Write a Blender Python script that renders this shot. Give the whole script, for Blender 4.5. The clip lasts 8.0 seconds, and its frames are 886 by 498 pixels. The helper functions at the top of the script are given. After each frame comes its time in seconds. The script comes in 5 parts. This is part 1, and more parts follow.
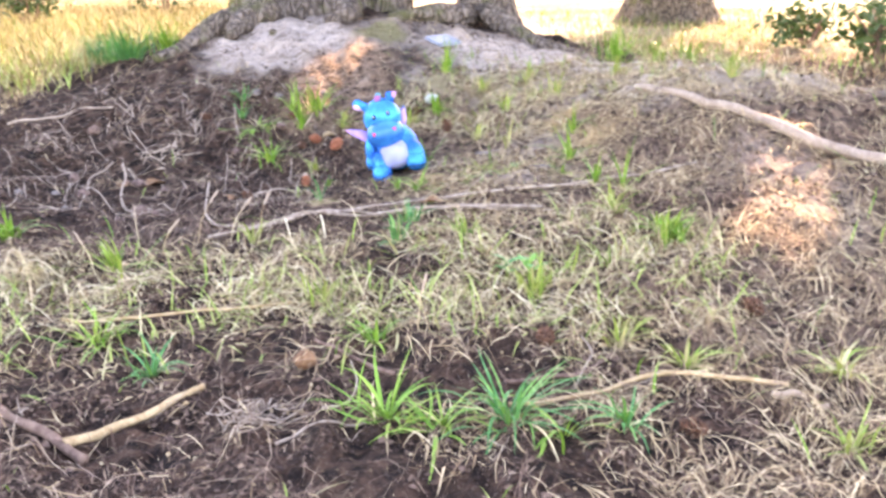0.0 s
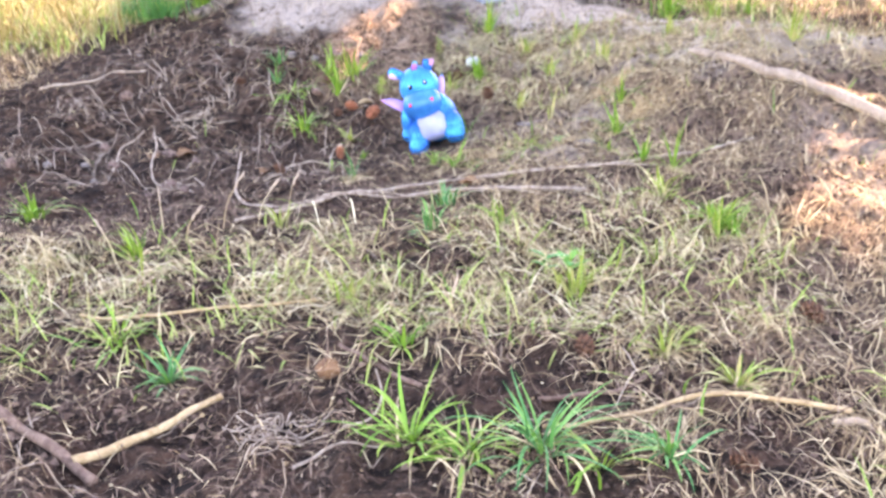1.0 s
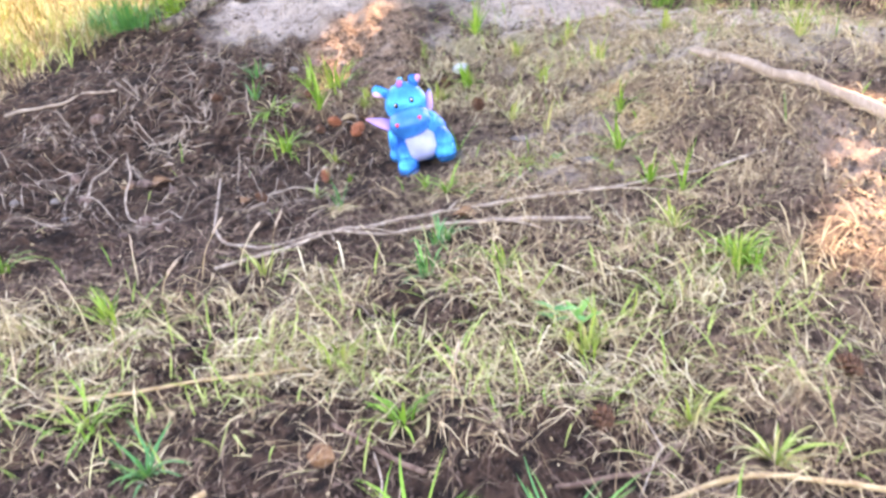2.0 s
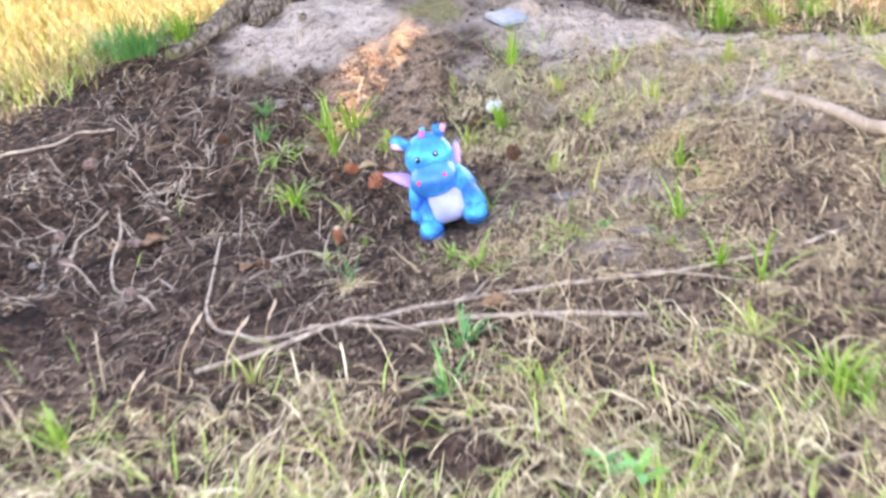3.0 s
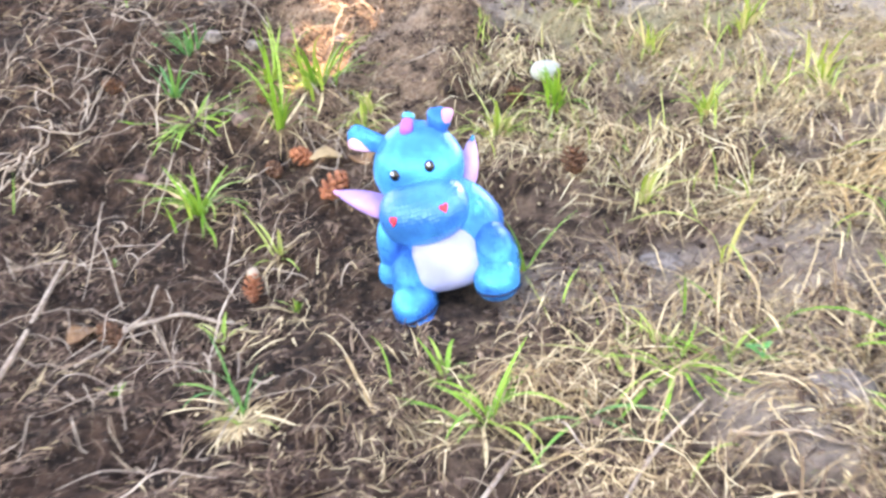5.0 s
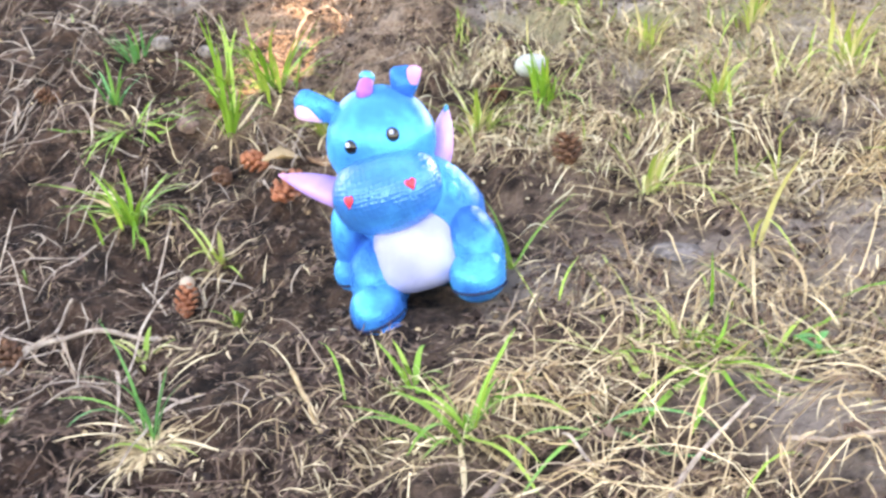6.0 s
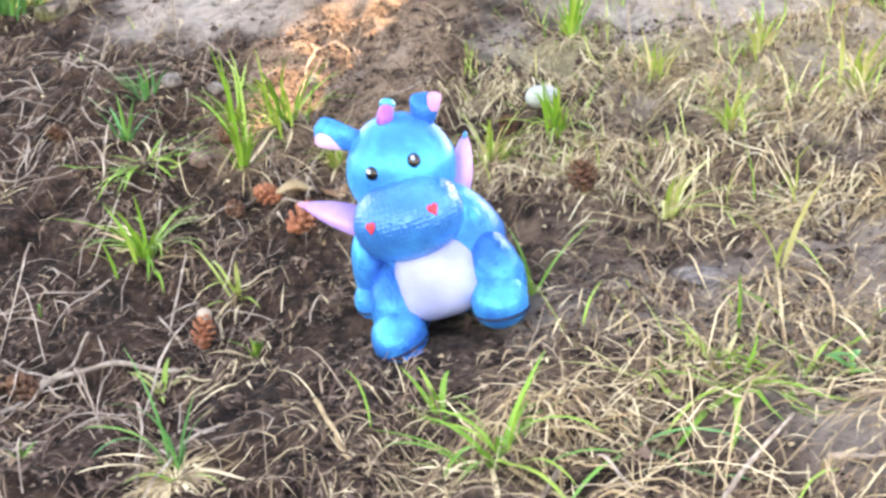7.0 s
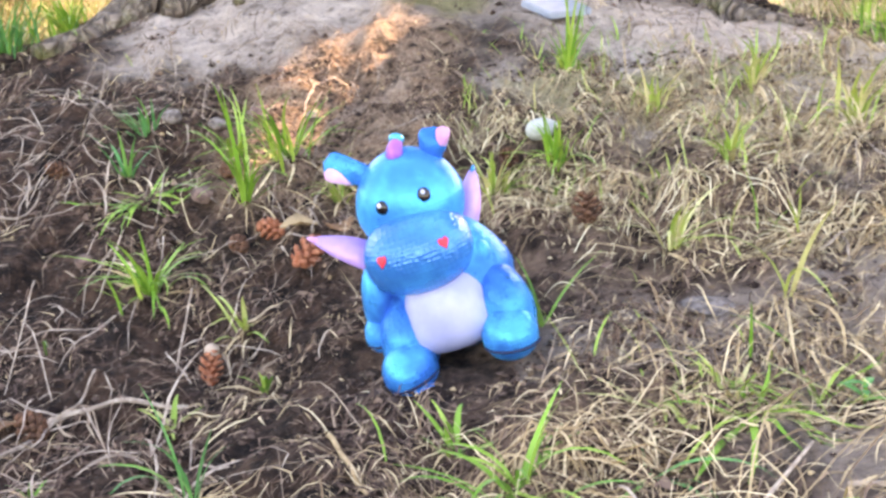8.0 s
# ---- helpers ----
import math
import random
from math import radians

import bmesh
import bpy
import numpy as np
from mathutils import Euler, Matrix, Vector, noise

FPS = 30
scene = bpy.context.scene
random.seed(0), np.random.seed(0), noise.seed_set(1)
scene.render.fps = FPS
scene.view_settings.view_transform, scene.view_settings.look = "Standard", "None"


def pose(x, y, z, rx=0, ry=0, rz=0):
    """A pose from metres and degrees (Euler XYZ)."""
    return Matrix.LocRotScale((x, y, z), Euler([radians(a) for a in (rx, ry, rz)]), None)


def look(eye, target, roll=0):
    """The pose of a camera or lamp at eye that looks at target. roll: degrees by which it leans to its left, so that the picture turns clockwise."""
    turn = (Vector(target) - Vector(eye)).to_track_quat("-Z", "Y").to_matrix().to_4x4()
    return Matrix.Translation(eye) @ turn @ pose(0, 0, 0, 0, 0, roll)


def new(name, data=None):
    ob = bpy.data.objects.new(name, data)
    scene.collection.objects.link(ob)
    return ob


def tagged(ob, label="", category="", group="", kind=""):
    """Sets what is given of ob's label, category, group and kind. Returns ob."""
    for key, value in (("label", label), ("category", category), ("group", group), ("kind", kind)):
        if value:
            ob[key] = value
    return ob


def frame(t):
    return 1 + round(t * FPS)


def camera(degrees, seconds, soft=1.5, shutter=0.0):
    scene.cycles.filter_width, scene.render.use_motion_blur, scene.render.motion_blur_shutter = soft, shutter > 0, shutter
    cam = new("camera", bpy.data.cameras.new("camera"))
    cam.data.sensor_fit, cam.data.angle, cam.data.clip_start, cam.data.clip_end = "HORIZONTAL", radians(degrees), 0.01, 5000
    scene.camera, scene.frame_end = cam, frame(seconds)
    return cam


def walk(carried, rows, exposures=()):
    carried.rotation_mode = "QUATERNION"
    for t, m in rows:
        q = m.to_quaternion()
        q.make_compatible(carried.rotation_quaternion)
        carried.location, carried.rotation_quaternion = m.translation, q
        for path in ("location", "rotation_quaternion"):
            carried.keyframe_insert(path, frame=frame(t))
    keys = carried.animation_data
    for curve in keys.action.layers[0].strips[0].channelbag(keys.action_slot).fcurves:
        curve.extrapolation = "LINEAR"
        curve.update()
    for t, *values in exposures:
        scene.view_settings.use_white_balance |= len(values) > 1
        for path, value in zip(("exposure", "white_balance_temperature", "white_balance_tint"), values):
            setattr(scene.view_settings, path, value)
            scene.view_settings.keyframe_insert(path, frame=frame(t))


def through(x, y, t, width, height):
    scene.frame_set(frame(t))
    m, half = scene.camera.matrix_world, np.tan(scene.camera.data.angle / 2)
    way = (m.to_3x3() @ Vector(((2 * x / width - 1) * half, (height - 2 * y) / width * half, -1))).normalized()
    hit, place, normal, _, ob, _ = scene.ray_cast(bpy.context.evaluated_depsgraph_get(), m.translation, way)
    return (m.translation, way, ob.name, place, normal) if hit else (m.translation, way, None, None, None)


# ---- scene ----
from mathutils.bvhtree import BVHTree

cam = camera(49.8, 8.0, soft=2.9, shutter=0.5)
PATH = [
    (0, (0.059, -0.026, 0.833), (0.023, 1.892, 0.268), -0.4),
    (0.5, (0.068, 0.028, 0.868), (-0.04, 1.938, 0.284), -0.5),
    (1, (0.088, 0.139, 0.902), (-0.05, 2.015, 0.222), -1.1),
    (1.2, (0.095, 0.18, 0.916), (-0.047, 2.041, 0.199), -1.5),
    (2.3, (0.064, 0.452, 1.013), (-0.059, 2.309, 0.281), -4.0),
    (2.5, (0.071, 0.528, 1.02), (-0.064, 2.385, 0.287), -4.1),
    (3, (0.079, 0.809, 1.035), (-0.125, 2.661, 0.307), -4.3),
    (3.5, (0.051, 1.25, 1.014), (-0.089, 3.073, 0.204), -2.0),
    (4, (0.034, 1.552, 0.972), (-0.128, 3.33, 0.07), -1.0),
    (4.5, (0.021, 1.751, 0.928), (-0.207, 3.502, -0.012), -0.8),
    (5, (0.004, 1.992, 0.818), (-0.251, 3.78, -0.041), -0.5),
    (5.2, (0.004, 2.056, 0.761), (-0.254, 3.86, -0.063), -0.7),
    (6.3, (-0.001, 2.181, 0.608), (-0.227, 4.048, -0.072), -0.9),
    (6.5, (-0.003, 2.177, 0.608), (-0.217, 4.051, -0.058), -0.8),
    (7, (-0.028, 2.17, 0.602), (-0.262, 4.055, -0.027), -1.5),
    (7.5, (-0.043, 2.167, 0.611), (-0.258, 4.07, 0.034), -1.7),
    (8, (-0.052, 2.162, 0.606), (-0.262, 4.069, 0.04), -1.9),
]
EXPOSURE = 3.25
GC = (0.166, 0.006, 0.183, 0.322, 0.242, -0.12, 0.056, -0.055, 0.012, -0.018)
walk(cam, [(t, look(eye, target, roll)) for t, eye, target, roll in PATH], exposures=[(t, EXPOSURE + e, warm, tint) for t, e, warm, tint in ((0, 0.08, 8500, 32), (1.2, 0.07, 8550, 32), (3, 0.08, 8900, 30), (4, 0.2, 9400, 28), (4.7, 0.34, 9900, 26), (5.3, 0.32, 10000, 25), (6.5, 0.16, 10000, 24), (7.2, 0.1, 9900, 24), (8, -0.06, 9400, 27))])

# ---- light ----
SUN_AZIMUTH, SUN_HEIGHT = radians(20), radians(36)
TO_SUN = Vector((math.sin(SUN_AZIMUTH) * math.cos(SUN_HEIGHT), math.cos(SUN_AZIMUTH) * math.cos(SUN_HEIGHT), math.sin(SUN_HEIGHT)))
world = bpy.data.worlds.new("sky")
world.use_nodes = True
scene.world = world
sky = world.node_tree.nodes.new("ShaderNodeTexSky")
sky.sky_type, sky.sun_disc = "NISHITA", False
sky.sun_elevation, sky.sun_rotation = SUN_HEIGHT, SUN_AZIMUTH
world.node_tree.nodes["Background"].inputs[1].default_value = 0.15
world.node_tree.links.new(sky.outputs[0], world.node_tree.nodes["Background"].inputs[0])
sun = new("sun", bpy.data.lights.new("sun", "SUN"))
sun.data.energy, sun.data.angle, sun.data.color = 3.0, radians(0.53), (1.0, 0.80, 0.58)
sun.matrix_world = look(TO_SUN * 60, (0, 0, 0))


# ---- materials ----
class Mat:
    """A node material with short calls for noise, ramps and mixes."""

    def __init__(self, name, rough=0.8, spec=0.3):
        self.m = bpy.data.materials.new(name)
        self.m.use_nodes = True
        self.t = self.m.node_tree
        self.b = self.t.nodes["Principled BSDF"]
        self.b.inputs["Roughness"].default_value = rough
        self.b.inputs["Specular IOR Level"].default_value = spec
        self.co = self.t.nodes.new("ShaderNodeTexCoord").outputs["Object"]

    def put(self, value, socket):
        if isinstance(value, (int, float)):
            socket.default_value = value
        elif isinstance(value, tuple):
            socket.default_value = (*value, 1) if len(value) == 3 and len(socket.default_value) == 4 else value
        else:
            self.t.links.new(value, socket)

    def noise(self, scale, detail=4.0, rough=0.6, vector=None, out=0, distort=0.0):
        n = self.t.nodes.new("ShaderNodeTexNoise")
        n.inputs["Scale"].default_value, n.inputs["Detail"].default_value = scale, detail
        n.inputs["Roughness"].default_value, n.inputs["Distortion"].default_value = rough, distort
        self.put(vector or self.co, n.inputs["Vector"])
        return n.outputs[out]

    def cells(self, scale, vector=None, feature="F1", out=0, randomness=1.0):
        n = self.t.nodes.new("ShaderNodeTexVoronoi")
        n.feature = feature
        n.inputs["Scale"].default_value = scale
        n.inputs["Randomness"].default_value = randomness
        self.put(vector or self.co, n.inputs["Vector"])
        return n.outputs[out]

    def stretch(self, x, y, z, shift=(0, 0, 0), turn=0.0):
        n = self.t.nodes.new("ShaderNodeMapping")
        n.inputs["Scale"].default_value = (x, y, z)
        n.inputs["Location"].default_value = shift
        n.inputs["Rotation"].default_value = (0, 0, turn)
        self.put(self.co, n.inputs["Vector"])
        return n.outputs[0]

    def ramp(self, fac, low, high):
        n = self.t.nodes.new("ShaderNodeMapRange")
        n.interpolation_type = "SMOOTHSTEP"
        n.inputs["From Min"].default_value, n.inputs["From Max"].default_value = low, high
        self.put(fac, n.inputs["Value"])
        return n.outputs[0]

    def mix(self, fac, a, b):
        n = self.t.nodes.new("ShaderNodeMix")
        n.data_type = "RGBA"
        self.put(fac, n.inputs[0]), self.put(a, n.inputs[6]), self.put(b, n.inputs[7])
        return n.outputs[2]

    def calc(self, op, a, b=0.0):
        n = self.t.nodes.new("ShaderNodeMath")
        n.operation = op
        self.put(a, n.inputs[0]), self.put(b, n.inputs[1])
        return n.outputs[0]

    def spot(self, x, y, rx, ry, turn=0.0, ragged=0.5):
        """1 inside a ragged patch of the ground, 0 outside."""
        n = self.t.nodes.new("ShaderNodeMapping")
        n.vector_type = "TEXTURE"
        n.inputs["Location"].default_value, n.inputs["Scale"].default_value = (x, y, 0.3), (rx, ry, 50)
        n.inputs["Rotation"].default_value = (0, 0, turn)
        self.put(self.co, n.inputs["Vector"])
        ln = self.t.nodes.new("ShaderNodeVectorMath")
        ln.operation = "LENGTH"
        self.put(n.outputs[0], ln.inputs[0])
        edge = self.calc("ADD", ln.outputs["Value"], self.calc("MULTIPLY", self.calc("SUBTRACT", self.noise(5, 5), 0.5), ragged * 2.5))
        return self.ramp(edge, 1.25, 0.7)

    def island(self):
        return self.t.nodes.new("ShaderNodeNewGeometry").outputs["Random Per Island"]

    def each(self):
        return self.t.nodes.new("ShaderNodeObjectInfo").outputs["Random"]

    def done(self, colour, bump=None, depth=0.003, strength=0.8, rough=None):
        self.put(colour, self.b.inputs["Base Color"])
        if rough is not None:
            self.put(rough, self.b.inputs["Roughness"])
        if bump is not None:
            n = self.t.nodes.new("ShaderNodeBump")
            n.inputs["Distance"].default_value, n.inputs["Strength"].default_value = depth, strength
            self.put(bump, n.inputs["Height"])
            self.t.links.new(n.outputs[0], self.b.inputs["Normal"])
        return self.m


def soil_material():
    m = Mat("soil", 0.92, 0.2)
    fine, mid, big = m.noise(160, 5, 0.7), m.noise(28, 5, 0.65), m.noise(2.2, 4)
    colour = m.mix(m.ramp(mid, 0.35, 0.68), (0.014, 0.008, 0.006), (0.122, 0.069, 0.046))
    colour = m.mix(m.ramp(fine, 0.58, 0.73), colour, (0.38, 0.295, 0.235))
    colour = m.mix(m.ramp(fine, 0.42, 0.30), colour, (0.025, 0.018, 0.016))
    # dark mottling that paints the shade of small hollows into the soil
    hollow_shade = m.calc("MULTIPLY", m.ramp(m.noise(11, 4, 0.65), 0.50, 0.64), 0.75)
    colour = m.mix(hollow_shade, colour, (0.010, 0.007, 0.006))
    # red-brown needle litter, lightened to peach to paint in the sun patch
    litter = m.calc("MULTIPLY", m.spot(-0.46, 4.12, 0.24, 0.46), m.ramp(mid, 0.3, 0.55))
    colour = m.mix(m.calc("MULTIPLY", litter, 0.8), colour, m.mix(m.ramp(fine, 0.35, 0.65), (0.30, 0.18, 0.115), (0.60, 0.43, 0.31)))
    # lighter earth under the grass of the open slope
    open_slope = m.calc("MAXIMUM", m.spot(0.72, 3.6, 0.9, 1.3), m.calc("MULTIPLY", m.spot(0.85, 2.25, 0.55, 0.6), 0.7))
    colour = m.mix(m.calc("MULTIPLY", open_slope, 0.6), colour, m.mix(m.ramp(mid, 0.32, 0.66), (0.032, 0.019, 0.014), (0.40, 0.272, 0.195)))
    # pale dust by the roots and along the crest, widened and lightened against the crown's shade
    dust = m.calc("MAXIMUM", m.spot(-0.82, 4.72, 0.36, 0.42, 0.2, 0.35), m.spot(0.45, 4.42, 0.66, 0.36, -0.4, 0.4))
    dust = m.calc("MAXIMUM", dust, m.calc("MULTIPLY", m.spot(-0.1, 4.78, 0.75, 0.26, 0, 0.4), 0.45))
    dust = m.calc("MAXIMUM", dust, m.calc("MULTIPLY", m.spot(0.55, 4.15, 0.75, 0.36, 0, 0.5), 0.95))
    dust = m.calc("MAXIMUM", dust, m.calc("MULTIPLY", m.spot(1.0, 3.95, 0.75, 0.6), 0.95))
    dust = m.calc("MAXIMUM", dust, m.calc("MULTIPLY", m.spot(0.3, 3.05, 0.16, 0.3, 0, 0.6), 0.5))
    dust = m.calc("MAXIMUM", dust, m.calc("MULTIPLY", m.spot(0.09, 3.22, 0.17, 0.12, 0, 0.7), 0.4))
    # paler soil painted where the second sun gap falls, to brighten it
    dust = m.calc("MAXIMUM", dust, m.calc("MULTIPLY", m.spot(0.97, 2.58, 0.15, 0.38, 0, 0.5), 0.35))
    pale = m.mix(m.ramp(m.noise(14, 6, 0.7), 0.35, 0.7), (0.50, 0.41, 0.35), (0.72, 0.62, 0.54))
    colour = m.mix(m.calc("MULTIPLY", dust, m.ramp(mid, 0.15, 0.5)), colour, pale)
    moss = m.calc("MAXIMUM", m.spot(-0.33, 4.72, 0.12, 0.10, 0, 0.6), m.spot(0.12, 4.1, 0.25, 0.14, 0, 0.7))
    colour = m.mix(m.calc("MULTIPLY", moss, 0.55), colour, (0.24, 0.24, 0.07))
    # dry grassland further off
    far = m.t.nodes.new("ShaderNodeSeparateXYZ")
    m.put(m.co, far.inputs[0])
    off = m.calc("MAXIMUM", m.ramp(m.calc("ADD", far.outputs[1], m.calc("MULTIPLY", big, 1.2)), 5.8, 7.2), m.ramp(m.calc("ADD", far.outputs[0], m.calc("MULTIPLY", big, 0.9)), -1.5, -2.3))
    meadow = m.mix(m.ramp(big, 0.35, 0.65), (0.27, 0.19, 0.10), (0.19, 0.18, 0.06))
    # pale only towards the right; the darker left has tree shade painted in
    meadow = m.mix(m.calc("MULTIPLY", m.ramp(m.noise(0.35, 3), 0.42, 0.6), m.ramp(far.outputs[0], -2.5, 1.0)), meadow, (0.55, 0.47, 0.35))
    colour = m.mix(off, colour, meadow)
    height = m.calc("ADD", m.calc("MULTIPLY", mid, 0.8), m.calc("ADD", m.calc("MULTIPLY", fine, 0.5), m.calc("MULTIPLY", m.cells(60), 0.35)))
    return m.done(colour, height, 0.03, 1.0)


def blades_material(name, tones, rough=0.55, through=0.0, base=None):
    """Leaf or straw colours that vary from blade to blade and along each."""
    m = Mat(name, rough, 0.35)
    r = m.calc("FRACT", m.calc("ADD", m.island(), m.each()))
    colour = m.mix(m.ramp(r, 0.1, 0.5), tones[0], tones[1])
    colour = m.mix(m.ramp(r, 0.55, 0.95), colour, tones[2])
    colour = m.mix(m.ramp(m.noise(70, 3), 0.55, 0.8), colour, tones[-1])
    if through:
        m.b.inputs["Transmission Weight"].default_value = 0.0
        m.b.inputs["Subsurface Weight"].default_value = through
        m.b.inputs["Subsurface Radius"].default_value = (0.01, 0.01, 0.004)
    return m.done(colour, m.noise(300, 2), 0.0006, 0.5)


def wood_material(name, dark, light, rough=0.8, along=40.0):
    m = Mat(name, rough, 0.25)
    grain = m.noise(along, 5, 0.7, distort=0.6)
    colour = m.mix(m.ramp(grain, 0.35, 0.68), dark, light)
    colour = m.mix(m.ramp(m.noise(9, 4), 0.55, 0.75), colour, tuple(c * 0.6 for c in dark))
    return m.done(colour, m.calc("ADD", grain, m.calc("MULTIPLY", m.noise(190, 3), 0.5)), 0.0025, 0.8)


def bark_material():
    m = Mat("bark", 0.9, 0.2)
    bent = m.t.nodes.new("ShaderNodeVectorMath")
    m.put(m.stretch(30, 30, 11), bent.inputs[0]), m.put(m.noise(9, 3, out=1), bent.inputs[1])
    ridges = m.cells(1.0, bent.outputs[0], "DISTANCE_TO_EDGE")
    n = m.noise(30, 6, 0.7)
    colour = m.mix(m.ramp(ridges, 0.0, 0.28), (0.10, 0.078, 0.064), (0.26, 0.205, 0.165))
    colour = m.mix(m.ramp(n, 0.45, 0.75), colour, (0.37, 0.31, 0.25))
    colour = m.mix(m.calc("MULTIPLY", m.ramp(m.noise(3.5, 4), 0.5, 0.64), 0.7), colour, (0.15, 0.16, 0.05))
    return m.done(colour, m.calc("ADD", m.ramp(ridges, 0.0, 0.3), m.calc("MULTIPLY", n, 0.5)), 0.02, 1.0)


def plush_material(name, deep, bright, scales=1.0, gloss=0.3, foil=0.35, spec=0.08):
    """Shiny toy cloth: cloudy colour, glitter dots, and pressed scales where it has them."""
    m = Mat(name, gloss, spec)
    colour = m.mix(m.ramp(m.noise(17, 3, 0.55), 0.40, 0.68), deep, bright)
    folds = m.noise(34, 3)
    m.b.inputs["Metallic"].default_value = foil
    if not scales:
        return m.done(colour, m.calc("ADD", m.calc("MULTIPLY", folds, 1.6), m.calc("MULTIPLY", m.noise(700, 2), 0.12)), 0.0025, 0.6)
    cell = m.cells(165, m.stretch(1, 1, 1.15), randomness=0.4)
    # glitter dots in patches, which put the foil's sparkle into the colour
    dots = m.calc("MULTIPLY", m.ramp(m.cells(330), 0.16, 0.07), m.ramp(m.noise(26, 3), 0.52, 0.66))
    colour = m.mix(m.calc("MULTIPLY", dots, 0.75), colour, (0.30, 0.72, 0.95))
    return m.done(colour, m.calc("ADD", m.calc("MULTIPLY", m.ramp(cell, 0.1, 0.75), -0.55 * scales), m.calc("MULTIPLY", folds, 0.6)), 0.0015, 0.9, m.calc("ADD", gloss - 0.12, m.calc("MULTIPLY", m.noise(60, 2), 0.24)))


def plain_material(name, colour, rough=0.4, second=None, scale=60, spec=0.5):
    m = Mat(name, rough, spec)
    second = second or tuple(c * 0.8 for c in colour)
    n = m.noise(scale, 4)
    return m.done(m.mix(m.ramp(n, 0.35, 0.65), colour, second), n, 0.001, 0.4)


SOIL = soil_material()
FIBRE = blades_material("brown_fibres", [(0.09, 0.05, 0.036), (0.22, 0.135, 0.095), (0.52, 0.39, 0.27), (0.13, 0.08, 0.055)], 0.75)
BLEACHED = blades_material("bleached_grass", [(0.28, 0.21, 0.11), (0.57, 0.46, 0.27), (0.85, 0.74, 0.50), (0.38, 0.40, 0.14)], 0.65)
TAN = blades_material("tan_grass", [(0.19, 0.15, 0.05), (0.32, 0.25, 0.10), (0.50, 0.41, 0.20), (0.22, 0.27, 0.06)], 0.7)
GREEN = blades_material("grass_green", [(0.11, 0.29, 0.035), (0.19, 0.40, 0.05), (0.33, 0.48, 0.09), (0.22, 0.38, 0.06)], 0.45, 0.15)
BLUE_GREEN = blades_material("grass_blue_green", [(0.05, 0.24, 0.07), (0.08, 0.32, 0.10), (0.15, 0.38, 0.08), (0.1, 0.29, 0.08)], 0.45, 0.15)
YELLOW = blades_material("grass_yellowing", [(0.25, 0.40, 0.07), (0.38, 0.48, 0.12), (0.60, 0.54, 0.28), (0.38, 0.44, 0.10)], 0.55, 0.15)
STRAW = blades_material("straw", [(0.23, 0.145, 0.08), (0.54, 0.39, 0.215), (0.87, 0.695, 0.43), (0.31, 0.22, 0.11)], 0.65)
LITTER = blades_material("brown_litter", [(0.05, 0.028, 0.02), (0.14, 0.082, 0.055), (0.36, 0.245, 0.165), (0.08, 0.05, 0.035)], 0.8)
CRUMB = blades_material("soil_crumbs", [(0.022, 0.012, 0.009), (0.06, 0.036, 0.027), (0.19, 0.125, 0.095), (0.036, 0.022, 0.016)], 0.95)
LEAF = blades_material("tree_leaves", [(0.035, 0.075, 0.02), (0.06, 0.11, 0.03), (0.10, 0.14, 0.04), (0.05, 0.09, 0.03)], 0.5)
BARK = bark_material()
GREY_WOOD = wood_material("weathered_wood", (0.25, 0.185, 0.14), (0.58, 0.47, 0.37))
BRANCH_WOOD = wood_material("branch_wood", (0.30, 0.225, 0.17), (0.47, 0.37, 0.29), 0.85, 22)
PALE_WOOD = wood_material("peeled_wood", (0.42, 0.28, 0.14), (0.66, 0.49, 0.29))
BROWN_WOOD = wood_material("brown_twig", (0.15, 0.09, 0.068), (0.30, 0.20, 0.15))
CONE = wood_material("cone_scales", (0.09, 0.045, 0.03), (0.27, 0.13, 0.075), 0.75, 120)
RED_CONE = wood_material("red_cone_scales", (0.36, 0.11, 0.055), (0.60, 0.25, 0.14), 0.75, 120)
PITH = plain_material("pale_pith", (0.50, 0.38, 0.28), 0.8)
STONE = plain_material("pale_stone", (0.42, 0.45, 0.42), 0.6, (0.31, 0.35, 0.33), 45)
ROCK = plain_material("grey_rock", (0.26, 0.225, 0.20), 0.95, (0.10, 0.08, 0.07), 90)
CLOD = plain_material("dusty_clod", (0.23, 0.15, 0.12), 0.95, (0.09, 0.055, 0.043), 70)
SLAB = plain_material("blue_grey_slab", (0.30, 0.35, 0.42), 0.5, (0.24, 0.29, 0.36), 25)
DRY_LEAF = wood_material("dry_leaf", (0.17, 0.085, 0.045), (0.34, 0.19, 0.10), 0.75, 60)
# the brighter clouds paint mottled highlights into the body's blue
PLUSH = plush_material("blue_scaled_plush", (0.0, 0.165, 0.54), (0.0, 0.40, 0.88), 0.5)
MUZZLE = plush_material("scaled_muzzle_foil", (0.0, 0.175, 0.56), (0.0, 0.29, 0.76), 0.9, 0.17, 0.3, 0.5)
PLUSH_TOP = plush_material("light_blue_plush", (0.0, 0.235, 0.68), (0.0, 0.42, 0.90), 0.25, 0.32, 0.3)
BELLY = plush_material("pale_lilac_satin", (0.30, 0.34, 0.56), (0.40, 0.44, 0.66), 0, 0.32, 0.0, 0.3)
WING = plush_material("lilac_wing_satin", (0.44, 0.29, 0.72), (0.70, 0.40, 0.74), 0, 0.28, 0.1, 0.3)
PINK = plush_material("pink_satin", (0.62, 0.30, 0.54), (0.74, 0.46, 0.66), 0, 0.3, 0.0, 0.3)
PURPLE = plush_material("purple_satin", (0.18, 0.07, 0.50), (0.46, 0.14, 0.58), 0, 0.28, 0.1, 0.3)
